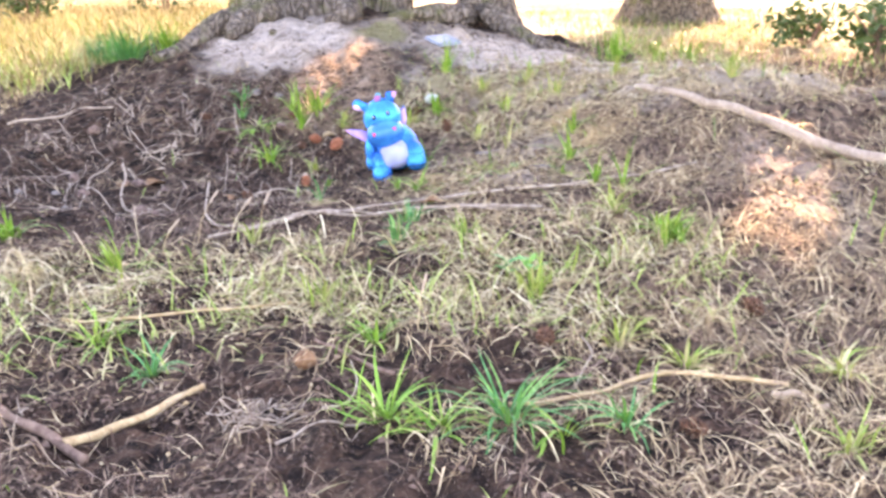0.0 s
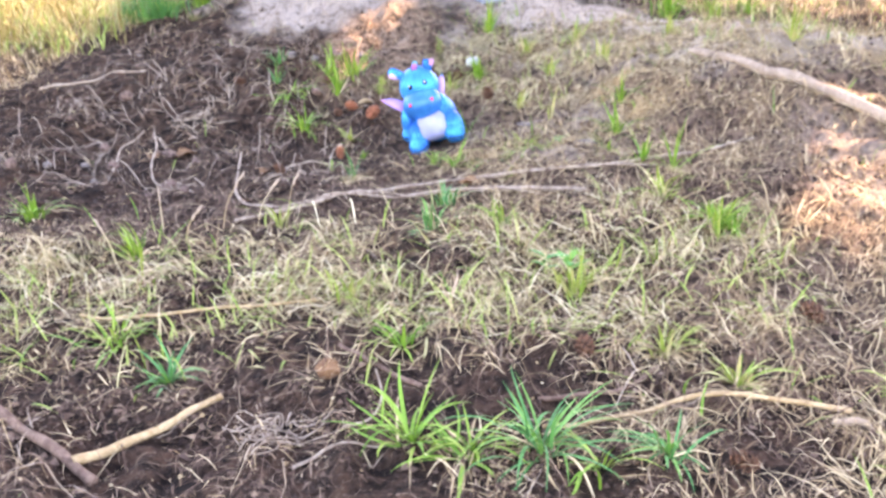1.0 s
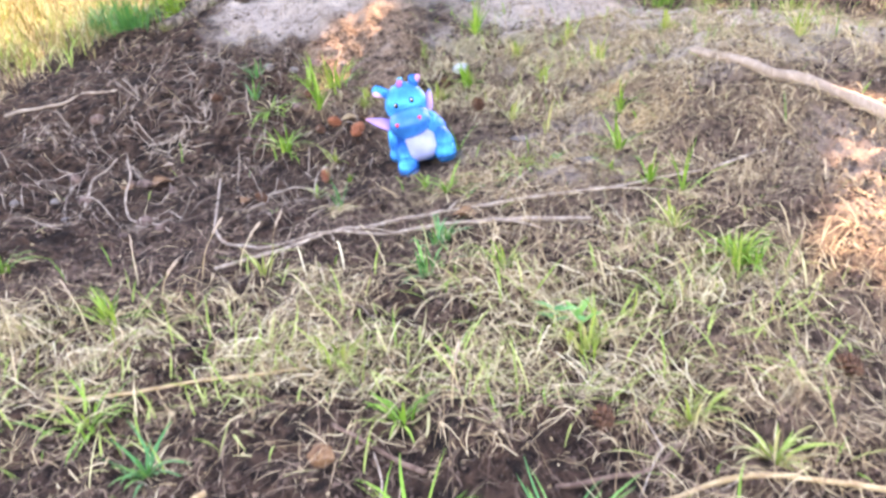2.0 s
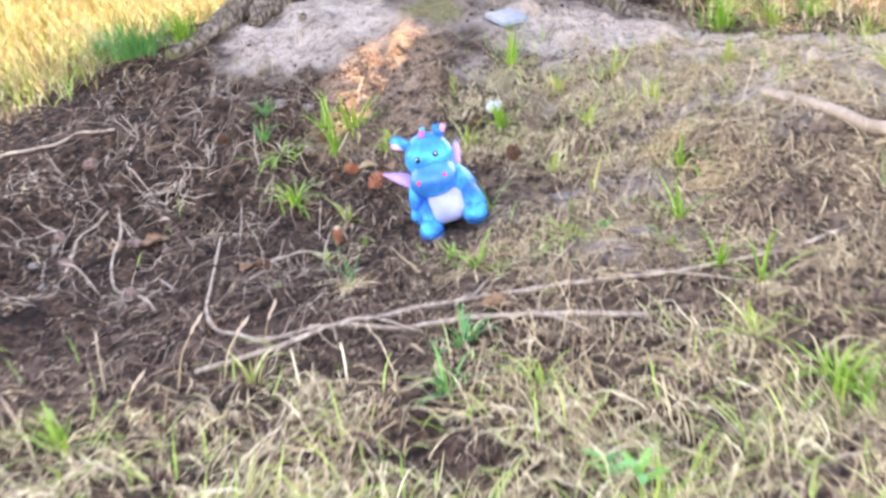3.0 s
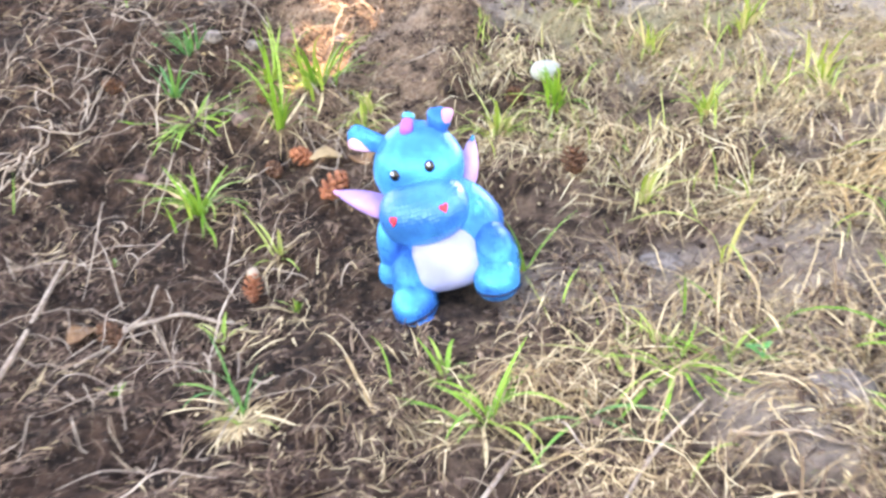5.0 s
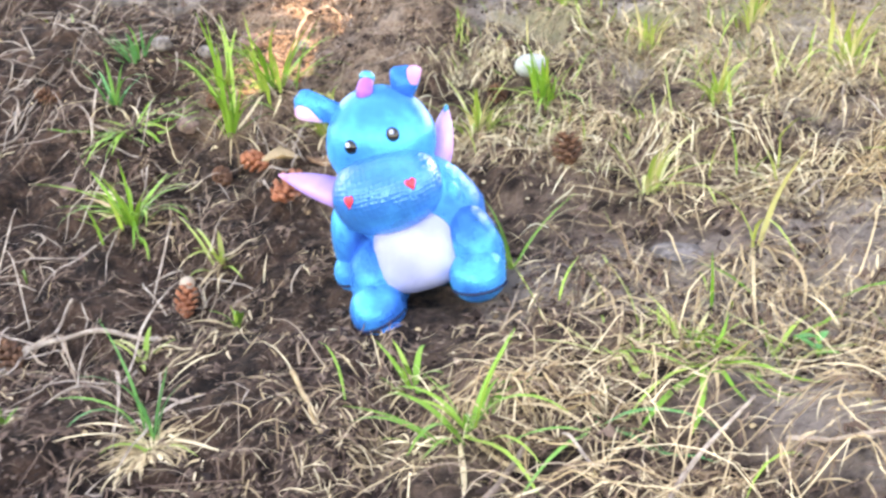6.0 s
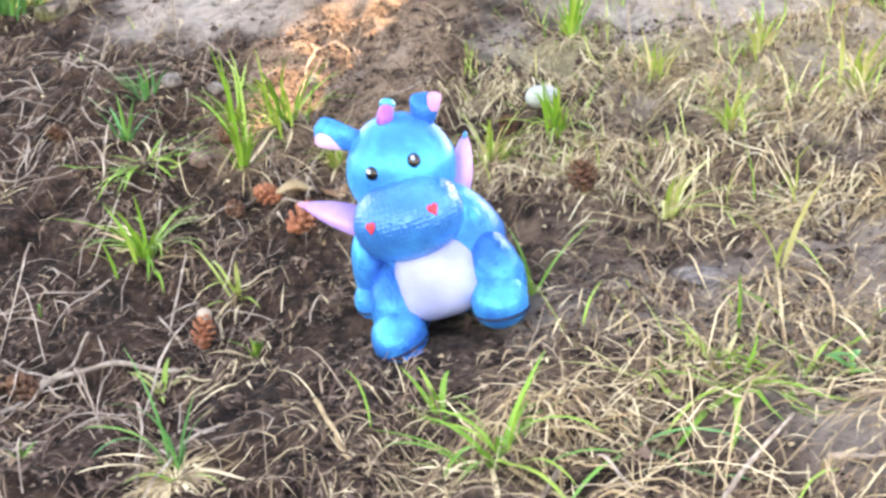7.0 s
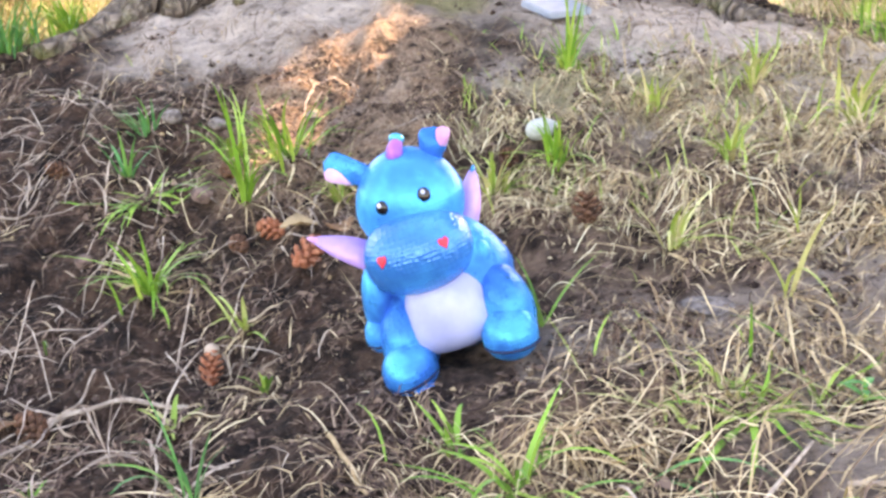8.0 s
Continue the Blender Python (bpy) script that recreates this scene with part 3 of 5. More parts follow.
def leaves(name, n, centre, radii, size, seed, keep=None, clump=0.32, low=None):
    """A crown: leaf sprays set round twig ends, with gaps and an uneven outline."""
    r = np.random.default_rng(seed)
    d = r.normal(size=(n // 26, 3))
    d /= np.linalg.norm(d, axis=1)[:, None]
    heart_pts = np.array(centre) + d * (r.uniform(0.15, 1, (len(d), 1)) ** 0.5) * np.array(radii) * r.uniform(0.85, 1.1, (len(d), 1))
    p = np.repeat(heart_pts, 26, 0) + r.normal(size=(len(d) * 26, 3)) * clump
    if low is not None:
        p = p[p[:, 2] > low]
    if keep is not None:
        p = p[keep(p[:, 0], p[:, 1], p[:, 2])]
    m = len(p)
    a = r.normal(size=(m, 3))
    a /= np.linalg.norm(a, axis=1)[:, None]
    b = np.cross(a, r.normal(size=(m, 3)))
    b /= np.linalg.norm(b, axis=1)[:, None]
    c = np.cross(a, b)
    s = size * r.uniform(0.6, 1.4, (m, 1))
    v = np.stack([p - a * s, p - a * s * 0.2 + b * s * 0.45, p + a * s, p - a * s * 0.2 - b * s * 0.45, p + c * s * 0.12], 1).reshape(-1, 3)
    i = np.arange(m)[:, None] * 5
    f = np.concatenate([i + [0, 1, 4], i + [1, 2, 4], i + [2, 3, 4], i + [3, 0, 4]], 0)
    return mesh_np(name, v, f, LEAF, False)


def limb(bm, start, end, r0, seed, sag=0.3):
    r = np.random.default_rng(seed)
    a, b = np.array(start), np.array(end)
    mid = (a + b) / 2 + r.normal(size=3) * 0.25 + np.array([0, 0, sag])
    tube(bm, smooth_line([a, mid, b], 9), np.linspace(r0, r0 * 0.15, 9), 8, 0.05, seed)


old_tree = tagged(new("old_tree"), "broad old tree with several stems and flaring dusty roots", "tree")
bm = bmesh.new()
stem(bm, (-0.84, 5.55, gz(-0.84, 5.55) - 0.10), (-0.05, 0.03), 4.0, 0.26, 0.16, 0.14, 4, 3)
part("stem", bm, BARK, old_tree)
bm = bmesh.new()
stem(bm, (-0.55, 5.68, gz(-0.55, 5.68) - 0.08), (0.0, 0.06), 4.4, 0.22, 0.15, 0.12, 5, 5)
part("stem", bm, BARK, old_tree)
bm = bmesh.new()
stem(bm, (0.16, 5.45, gz(0.16, 5.45) - 0.06), (0.03, 0.02), 4.2, 0.12, 0.09, 0.14, 3, 8)
part("stem", bm, BARK, old_tree)
for k, (x, y, r0) in enumerate([(-0.29, 5.58, 0.075), (-1.10, 5.42, 0.09)]):
    bm = bmesh.new()
    stem(bm, (x, y, gz(x, y) - 0.06), (0.04 - 0.1 * k, 0.05), 3.6, r0, r0 * 0.6, 0.07, 4, 40 + k, 24)
    part("stem", bm, BARK, old_tree)
for k, (pts, r0) in enumerate([([(-1.02, 5.12), (-1.18, 4.98), (-1.32, 4.84), (-1.44, 4.70)], 0.085), ([(0.20, 5.28), (0.32, 5.08), (0.44, 4.90), (0.58, 4.74)], 0.065),
                               ([(0.10, 5.25), (-0.12, 5.06), (-0.30, 4.98)], 0.07), ([(-0.55, 5.2), (-0.50, 5.02), (-0.62, 4.92)], 0.08), ([(-0.95, 5.12), (-1.05, 4.95), (-1.08, 4.80)], 0.10)]):
    line = smooth_line([(x, y, gz(x, y) + 0.05 * (1 - i / 3)) for i, (x, y) in enumerate(pts)], 12)
    bm = bmesh.new()
    tube(bm, line, np.linspace(r0, r0 * 0.3, 12), 12, 0.09, k)
    part("root", bm, BARK, old_tree)
bm = bmesh.new()
for k, (a, b, r0) in enumerate([((-0.95, 5.45, 2.6), (-3.4, 7.2, 3.6), 0.10), ((-0.42, 5.7, 3.2), (0.2, 8.8, 4.2), 0.10), ((0.33, 5.45, 2.4), (3.4, 7.2, 3.4), 0.08), ((-0.42, 5.7, 3.8), (-1.2, 8.6, 2.6), 0.07),
                                ((0.35, 5.46, 3.0), (2.2, 8.8, 2.4), 0.06), ((-1.0, 5.45, 3.2), (-2.2, 8.6, 2.2), 0.06), ((0.3, 5.45, 2.0), (1.4, 7.8, 1.7), 0.05)]):
    limb(bm, a, b, r0, k)
part("limbs", bm, BARK, old_tree)
# crown out of view, placed and cut to cast the slope's shade
crown = new("crown", leaves("crown", 23500, (2.0, 7.2, 4.1), (5.4, 2.6, 2.9), 0.105, 21, shaded, 0.34, 1.35))
crown.parent = old_tree

tree = tagged(new("background_tree"), "thick rough-barked tree trunk standing in dry grass", "tree")
bm = bmesh.new()
stem(bm, (1.84, 8.6, gz(1.84, 8.6) - 0.05), (0.02, 0.02), 5.0, 0.29, 0.20, 0.22, 5, 12)
part("trunk", bm, BARK, tree)
bm = bmesh.new()
for k, (b, r0) in enumerate([((0.6, 11.5, 6.2), 0.12), ((4.6, 11.0, 6.0), 0.12), ((2.8, 12.6, 6.8), 0.12), ((3.4, 8.9, 6.0), 0.08)]):
    limb(bm, (1.94, 8.7, 4.4), b, r0, 30 + k)
part("limbs", bm, BARK, tree)
ob = new("crown", leaves("crown", 9000, (2.5, 11.0, 6.6), (3.4, 3.0, 1.7), 0.11, 22, unbroken))
ob.parent = tree


def bush(x, y, w, h, n, seed):
    thing = tagged(new("bush"), "small dark green shrub with sparse leaves", "bush", "shrubs behind the slope")
    z = gz(x, y)
    r = np.random.default_rng(seed)
    for k in range(7):
        a, t = r.uniform(0, math.tau), r.uniform(0.2, 0.5) * w
        bm = bmesh.new()
        tube(bm, smooth_line([(x, y, z - 0.02), (x + 0.5 * t * math.cos(a), y + 0.5 * t * math.sin(a), z + h * 0.5), (x + t * math.cos(a), y + t * math.sin(a), z + h * r.uniform(0.7, 1.0))], 7), np.linspace(0.012, 0.003, 7), 6, 0.1, k)
        part("twig", bm, BROWN_WOOD, thing)
    ob = new("foliage", leaves("foliage", n, (x, y, z + h * 0.6), (w * 0.5, w * 0.4, h * 0.45), 0.035, seed, None, 0.06))
    ob.parent = thing


bush(2.30, 6.3, 0.34, 0.24, 240, 1)
bush(2.42, 5.45, 0.42, 0.34, 360, 2)
bush(2.85, 5.6, 0.45, 0.36, 360, 3)
bush(-3.75, 8.6, 0.9, 0.62, 900, 4)
bush(-3.0, 10.2, 0.9, 0.75, 800, 5)
bush(-2.1, 9.6, 0.55, 0.70, 420, 6)
bush(-4.6, 9.4, 0.9, 0.75, 800, 7)


# ---- branches and sticks ----
def lying(name, pts, r0, r1, material, label, category="stick", rise=0.6, n=26, seed=0, wobble=0.07, group="", seg=9):
    """A branch that lies on the ground along pts."""
    p2 = smooth_line([(x, y, 0) for x, y in pts], n)
    radii = np.linspace(r0, r1, n)
    line = [(x, y, gz(x, y) + r * rise) for (x, y, _), r in zip(p2, radii)]
    z = np.array([q[2] for q in line])
    z = np.convolve(np.pad(z, 2, mode="edge"), np.ones(5) / 5, "valid")
    bm = bmesh.new()
    tube(bm, [(q[0], q[1], zz + 0.004) for q, zz in zip(line, z)], radii, seg, wobble, seed)
    me = bpy.data.meshes.new(name)
    for f in bm.faces:
        f.smooth = True
    bm.to_mesh(me)
    bm.free()
    me.materials.append(material)
    return tagged(new(name, me), label, category, group)


lying("fallen_branch", [(0.715, 3.53), (0.80, 3.35), (0.88, 3.19), (0.96, 3.07), (1.05, 2.96), (1.25, 2.77), (1.55, 2.54)], 0.0145, 0.020, BRANCH_WOOD, "thick weathered grey-brown branch lying on the slope", "branch", 0.45, 30, 1, 0.06, "", 14)
lying("long_stick", [(-0.63, 2.475), (-0.48, 2.535), (-0.33, 2.62), (-0.23, 2.66), (-0.12, 2.685), (0.10, 2.69), (0.35, 2.695), (0.54, 2.725), (0.78, 2.85)], 0.0056, 0.0042, GREY_WOOD, "long thin weathered grey stick lying in grass", rise=1.5, n=40, seed=2)
lying("long_stick", [(-0.56, 2.61), (-0.30, 2.595), (-0.09, 2.585), (0.29, 2.55)], 0.003, 0.0065, GREY_WOOD, "straight bleached stick lying on litter", rise=1.2, seed=3)


def side_twigs(stick, forks):
    """Thin side shoots of a stick, as parts of it."""
    for k, (pts, r0) in enumerate(forks):
        line = smooth_line([(x, y, gz(x, y) + 0.012 + 0.012 * i) for i, (x, y) in enumerate(pts)], 9)
        bm = bmesh.new()
        tube(bm, line, np.linspace(r0, r0 * 0.45, 9), 6, 0.08, k)
        part("twig", bm, GREY_WOOD, stick)


for stick, forks in zip([o for o in scene.objects if o.name.startswith("long_stick")],
                        ([([(0.06, 2.71), (0.10, 2.80), (0.16, 2.87)], 0.003), ([(-0.30, 2.66), (-0.24, 2.60), (-0.16, 2.52)], 0.0028), ([(0.30, 2.71), (0.40, 2.65), (0.47, 2.56)], 0.0026)],
                         [([(0.05, 2.59), (0.12, 2.53), (0.17, 2.44)], 0.0028), ([(-0.42, 2.615), (-0.36, 2.56), (-0.33, 2.48)], 0.0024)])):
    side_twigs(stick, forks)
lying("bent_stick", [(-0.86, 3.38), (-0.80, 3.10), (-0.74, 2.87), (-0.68, 2.75), (-0.61, 2.70), (-0.53, 2.63), (-0.44, 2.59)], 0.0042, 0.0048, GREY_WOOD, "bent bleached grey twig on dark soil", rise=1.1, seed=4)
lying("bent_stick", [(-1.215, 3.50), (-1.165, 3.38), (-1.125, 3.21), (-1.065, 3.08), (-0.96, 3.00), (-0.87, 2.87)], 0.0042, 0.004, GREY_WOOD, "curved grey twig lying on dark soil", rise=1.1, seed=5)
lying("stick", [(0.25, 2.83), (0.32, 2.815), (0.42, 2.80)], 0.0018, 0.0016, GREY_WOOD, "short pale stick lying among straw", seed=6)
lying("stick", [(-0.02, 2.89), (-0.07, 2.77), (-0.11, 2.67)], 0.003, 0.003, GREY_WOOD, "thin forked grey twig", seed=7)
lying("stick", [(-1.80, 3.85), (-1.71, 3.93), (-1.57, 4.0), (-1.42, 4.03)], 0.007, 0.004, GREY_WOOD, "grey twig lying on dark soil", seed=8)
lying("stick", [(-1.24, 3.16), (-1.28, 3.33), (-1.25, 3.5)], 0.004, 0.003, GREY_WOOD, "thin grey twig on dark soil", seed=9)
lying("peeled_stick", [(-0.637, 1.472), (-0.54, 1.565), (-0.437, 1.665)], 0.0095, 0.006, PALE_WOOD, "peeled yellowish stick lying on litter", rise=1.2, seed=10)
lying("brown_stick", [(-0.98, 1.72), (-0.835, 1.615), (-0.70, 1.52), (-0.585, 1.43)], 0.0085, 0.0095, BROWN_WOOD, "brown bark-covered stick lying on soil", rise=0.9, seed=11)
lying("dry_reed", [(0.146, 1.535), (0.25, 1.573), (0.36, 1.60), (0.50, 1.59), (0.645, 1.55)], 0.004, 0.0045, PALE_WOOD, "pale dry reed stalk lying over grass", rise=2.0, seed=12)
lying("dry_reed", [(-0.83, 1.96), (-0.69, 1.93), (-0.53, 1.97), (-0.32, 1.985)], 0.0035, 0.003, PALE_WOOD, "pale dry grass stalk lying on soil", rise=3.0, seed=13)
lying("lumpy_twig", [(0.185, 2.855), (0.215, 2.843), (0.25, 2.83)], 0.0023, 0.0018, PITH, "pale knobbly broken twig", seed=14, wobble=0.2)


lying("brown_twig", [(-0.24, 1.80), (-0.16, 1.74), (-0.07, 1.68)], 0.004, 0.005, BROWN_WOOD, "thin brown twig lying over grass", seed=15)
lying("brown_twig", [(0.14, 1.62), (0.24, 1.64), (0.30, 1.66), (0.36, 1.72)], 0.0045, 0.003, BROWN_WOOD, "curved reddish-brown twig lying on litter", seed=16)
lying("grey_twig", [(-0.26, 1.45), (-0.21, 1.49), (-0.15, 1.51), (-0.11, 1.51)], 0.003, 0.0022, GREY_WOOD, "thin forked grey twig lying on soil", seed=17)
lying("grey_twig", [(-0.19, 1.54), (-0.15, 1.60), (-0.14, 1.66), (-0.16, 1.73)], 0.003, 0.0018, GREY_WOOD, "thin grey twig lying on soil", seed=18)
lying("grey_twig", [(-0.66, 3.17), (-0.58, 3.205), (-0.49, 3.20)], 0.0035, 0.003, GREY_WOOD, "grey twig lying on dark soil by the toy", seed=19)
lying("grey_twig", [(-0.69, 3.08), (-0.65, 3.18), (-0.64, 3.27)], 0.003, 0.002, GREY_WOOD, "grey twig lying on dark soil by the toy", seed=20)
lying("grey_twig", [(-0.28, 3.06), (-0.25, 3.00), (-0.215, 2.93)], 0.0028, 0.0022, PALE_WOOD, "straight pale stalk lying on litter", seed=21)
lying("pale_twig", [(0.61, 1.53), (0.66, 1.52), (0.71, 1.525)], 0.006, 0.005, PITH, "pale broken piece of stalk", seed=22, wobble=0.16)


def tangle(name, x, y, size, strands, radius, material, label, seed, flat=0.5, curl=1.0):
    """A loose knot of curling fibres, each a part."""
    thing = tagged(new(name), label, "dry plant")
    r = np.random.default_rng(seed)
    for k in range(strands):
        a, turn, rad = r.uniform(0, math.tau), r.uniform(2.0, 5.5) * curl, size * r.uniform(0.3, 1.0)
        ox, oy = r.normal(0, size * 0.3, 2)
        pts = []
        for i in range(7):
            t = a + turn * i / 6
            q = rad * (0.5 + 0.5 * math.sin(1.3 * i + k)) if curl == 1 else rad * (0.1 + 1.1 * i / 6)
            px, py = x + ox * curl + q * math.cos(t), y + oy + q * math.sin(t)
            pts.append((px, py, gz(px, py) + 0.004 + abs(r.normal(0, size * 0.16 * flat))))
        bm = bmesh.new()
        tube(bm, smooth_line(pts, 22), np.linspace(radius, radius * 0.5, 22), 5, 0.05, seed + k)
        part("fibre", bm, material, thing)


tangle("straw_tangle", -0.32, 1.55, 0.085, 16, 0.0016, GREY_WOOD, "curled knot of pale dry grass on soil", 50, 1.0)
tangle("dry_root", -1.07, 3.66, 0.13, 12, 0.0026, GREY_WOOD, "splayed pale dry roots lying on dark soil", 60, 0.4, 0.25)
tangle("dry_root", -0.98, 2.98, 0.12, 8, 0.0022, GREY_WOOD, "thin grey roots lying on dark soil", 70, 0.4, 0.25)
tangle("straw_tangle", 0.42, 3.35, 0.10, 14, 0.0013, PALE_WOOD, "loose curls of pale dry grass", 80, 1.0)
tangle("straw_tangle", 0.52, 3.12, 0.10, 14, 0.0013, PALE_WOOD, "loose curls of pale dry grass", 90, 1.0)
tangle("straw_tangle", -0.02, 2.93, 0.10, 10, 0.0011, PALE_WOOD, "splayed pale dry grass stalks", 95, 0.5, 0.25)


def seed_stalk(x, y, height, lean, way, seed):
    """A dry grass stalk with a husk at its nodding end."""
    thing = tagged(new("seed_stalk"), "thin dry grass stalk with a pale papery husk", "dry plant", "seed stalks along the ridge")
    z = gz(x, y)
    o = Vector((math.cos(way), math.sin(way), 0))
    line = smooth_line([Vector((x, y, z - 0.01)), Vector((x, y, z + height * 0.55)) + o * lean * 0.35, Vector((x, y, z + height)) + o * lean], 12)
    bm = bmesh.new()
    tube(bm, line, np.linspace(0.0014, 0.0008, 12), 5, 0.05, seed)
    part("stalk", bm, STRAW, thing)
    tip = Vector(line[-1])
    ahead = (tip - Vector(line[-3])).normalized()
    for k, (back, size) in enumerate(((0.0, 0.030), (0.016, 0.022))):
        root = tip - ahead * back
        part("husk", padded_leaf(root + ahead * size + o * 0.004 * (1 - 2 * k), root, (o.y, -o.x, 0.5), 0.0085, 0.004, 10, 0.3), PITH, thing, "pale papery husk")


for k, (x, y, h, lean, way) in enumerate([(-0.57, 2.47, 0.13, 0.05, 0.6), (-0.50, 2.54, 0.10, 0.03, 1.0), (-0.81, 2.44, 0.12, 0.04, 2.0), (-0.70, 2.29, 0.09, 0.03, 0.4), (-0.84, 2.20, 0.11, 0.05, 2.6), (-0.64, 2.40, 0.15, 0.06, 0.9), (-0.03, 1.84, 0.12, 0.03, 1.2)]):
    seed_stalk(x, y, h * 0.75, lean, way, k)


# ---- cones, stones, scraps ----
def cone(x, y, length, girth, material, yaw, pitch, seed, pith=False, label="brown open pine cone lying on soil"):
    thing = tagged(new("pine_cone"), label, "pine cone", "cones on the slope")
    r = np.random.default_rng(seed)
    bm = bmesh.new()
    core = smooth_line([(0, 0, -length / 2), (0, 0, 0), (0, 0, length / 2)], 7)
    tube(bm, core, [girth * k for k in (0.25, 0.36, 0.4, 0.38, 0.32, 0.22, 0.1)], 8)
    part("core", bm, material, thing)
    for i in range(34):
        u = i / 33
        a = i * 2.39996
        rad = girth * (0.32 + 0.62 * math.sin(math.pi * (0.12 + 0.8 * u)))
        z = length * (u - 0.5) * 0.95
        o, t = Vector((math.cos(a), math.sin(a), 0)), Vector((-math.sin(a), math.cos(a), 0))
        base, tip, w = o * girth * 0.25 + Vector((0, 0, z)), o * rad * 1.0 + Vector((0, 0, z + girth * 0.35)), girth * 0.30
        bm = bmesh.new()
        q = [bm.verts.new(p) for p in (base - t * w * 0.5, base + t * w * 0.5, tip + t * w, tip + o * girth * 0.07 + Vector((0, 0, girth * 0.06)), tip - t * w, tip - Vector((0, 0, girth * 0.14)))]
        bm.faces.new((q[0], q[1], q[2], q[3], q[4]))
        bm.faces.new((q[1], q[0], q[5])), bm.faces.new((q[2], q[1], q[5])), bm.faces.new((q[3], q[2], q[5])), bm.faces.new((q[4], q[3], q[5])), bm.faces.new((q[0], q[4], q[5]))
        part("scale", bm, material, thing)
    if pith:
        part("broken_end", blob((0, 0, length * 0.62), (girth * 0.62, girth * 0.62, girth * 0.6), seg=12, rings=8), PITH, thing, "pale broken end")
    thing.matrix_basis = Matrix.Translation((x, y, gz(x, y) + girth * 0.95)) @ pose(0, 0, 0, pitch, 0, yaw)


cone(-0.488, 3.285, 0.042, 0.017, RED_CONE, 10, -40, 1, True, "reddish cone core with pale broken end")
cone(-0.665, 3.15, 0.042, 0.019, CONE, 60, -70, 2)
cone(0.010, 3.50, 0.040, 0.024, CONE, 30, -20, 3, label="dark red-brown cone standing on straw")
cone(-0.405, 3.50, 0.062, 0.023, RED_CONE, -20, -75, 4, label="red-brown crumbling cone lying on soil")
cone(-0.50, 3.66, 0.042, 0.020, RED_CONE, 70, -80, 5)
cone(-0.615, 3.80, 0.038, 0.017, CONE, 20, -85, 6)
cone(-0.99, 3.91, 0.044, 0.020, CONE, 110, -75, 7)
cone(-0.11, 3.84, 0.036, 0.018, CONE, 150, -80, 8)
cone(-0.55, 3.63, 0.038, 0.017, CONE, 40, -80, 9)
cone(0.68, 1.88, 0.044, 0.022, CONE, 30, -75, 10)
cone(0.45, 1.42, 0.042, 0.019, CONE, 80, -80, 11)
cone(0.23, 1.76, 0.044, 0.02, CONE, 0, -70, 12)


def pebble(name, x, y, radii, material, label, category, yaw=0, sink=0.3, seed=0):
    r = np.random.default_rng(seed)
    bm = bmesh.new()
    bmesh.ops.create_icosphere(bm, subdivisions=3, radius=1)
    off = Vector(r.uniform(-9, 9, 3))
    for v in bm.verts:
        k = 1 + 0.16 * noise.noise(v.co * 1.3 + off) + 0.05 * noise.noise(v.co * 4 + off) + (0.22 * noise.noise(v.co * 2.6 + off) if name == "clod" else 0)
        v.co = Vector((v.co.x * radii[0] * k, v.co.y * radii[1] * k, v.co.z * radii[2] * k))
    me = bpy.data.meshes.new(name)
    for f in bm.faces:
        f.smooth = True
    bm.to_mesh(me)
    bm.free()
    me.materials.append(material)
    ob = tagged(new(name, me), label, category)
    ob.matrix_basis = Matrix.Translation((x, y, gz(x, y) + radii[2] * (1 - 2 * sink))) @ pose(0, 0, 0, 0, 0, yaw)


pebble("stone", -0.056, 3.862, (0.030, 0.021, 0.020), STONE, "smooth pale grey-green pebble among grass", "stone", 20, 0.1, 1)
pebble("rock", 0.31, 2.92, (0.042, 0.034, 0.010), ROCK, "flat grey stone half sunk in soil", "stone", 30, 0.5, 2)
pebble("rock", 0.15, 3.24, (0.03, 0.042, 0.007), ROCK, "flat grey stone half sunk in soil", "stone", 70, 0.5, 3)
pebble("dark_stone", -0.846, 4.68, (0.018, 0.016, 0.016), BARK, "small dark stone on pale dust", "stone", 0, 0.1, 9)
pebble("clod", -0.247, 1.715, (0.022, 0.02, 0.02), DRY_LEAF, "red-brown clod of earth on litter", "clod", 0, 0.2, 4)
pebble("clod", -0.81, 4.05, (0.02, 0.018, 0.016), ROCK, "grey clod of earth on soil", "clod", 0, 0.2, 5)


# clods and lumps on the bare soil beside the toy
r = np.random.default_rng(314)
for k in range(34):
    x, y, size = r.uniform(-1.55, -0.42), r.uniform(2.75, 4.35), 0.010 + 0.018 * r.uniform() ** 1.5
    if (x + 0.5) ** 2 + (y - 3.28) ** 2 < 0.01:
        continue
    pebble("clod", float(x), float(y), (size, size * r.uniform(0.7, 1.0), size * r.uniform(0.55, 0.8)), (CLOD, CLOD, ROCK)[k % 3], "rough dusty brown clod of earth on dark soil", "clod", float(r.uniform(0, 180)), 0.25, 400 + k)


def slab():
    bm = bmesh.new()
    bmesh.ops.create_cube(bm, size=1)
    for v in bm.verts:
        v.co = Vector((v.co.x * 0.13, v.co.y * 0.12, v.co.z * 0.018))
    bmesh.ops.bevel(bm, geom=bm.edges[:], offset=0.003, segments=2, affect="EDGES")
    me = bpy.data.meshes.new("slab")
    bm.to_mesh(me)
    bm.free()
    me.materials.append(SLAB)
    ob = tagged(new("slab", me), "small square blue-grey slab lying on dusty ground", "slab")
    ob.matrix_basis = Matrix.Translation((-0.02, 4.61, gz(-0.02, 4.61) + 0.012)) @ pose(0, 0, 0, 14, -2, 38)


slab()


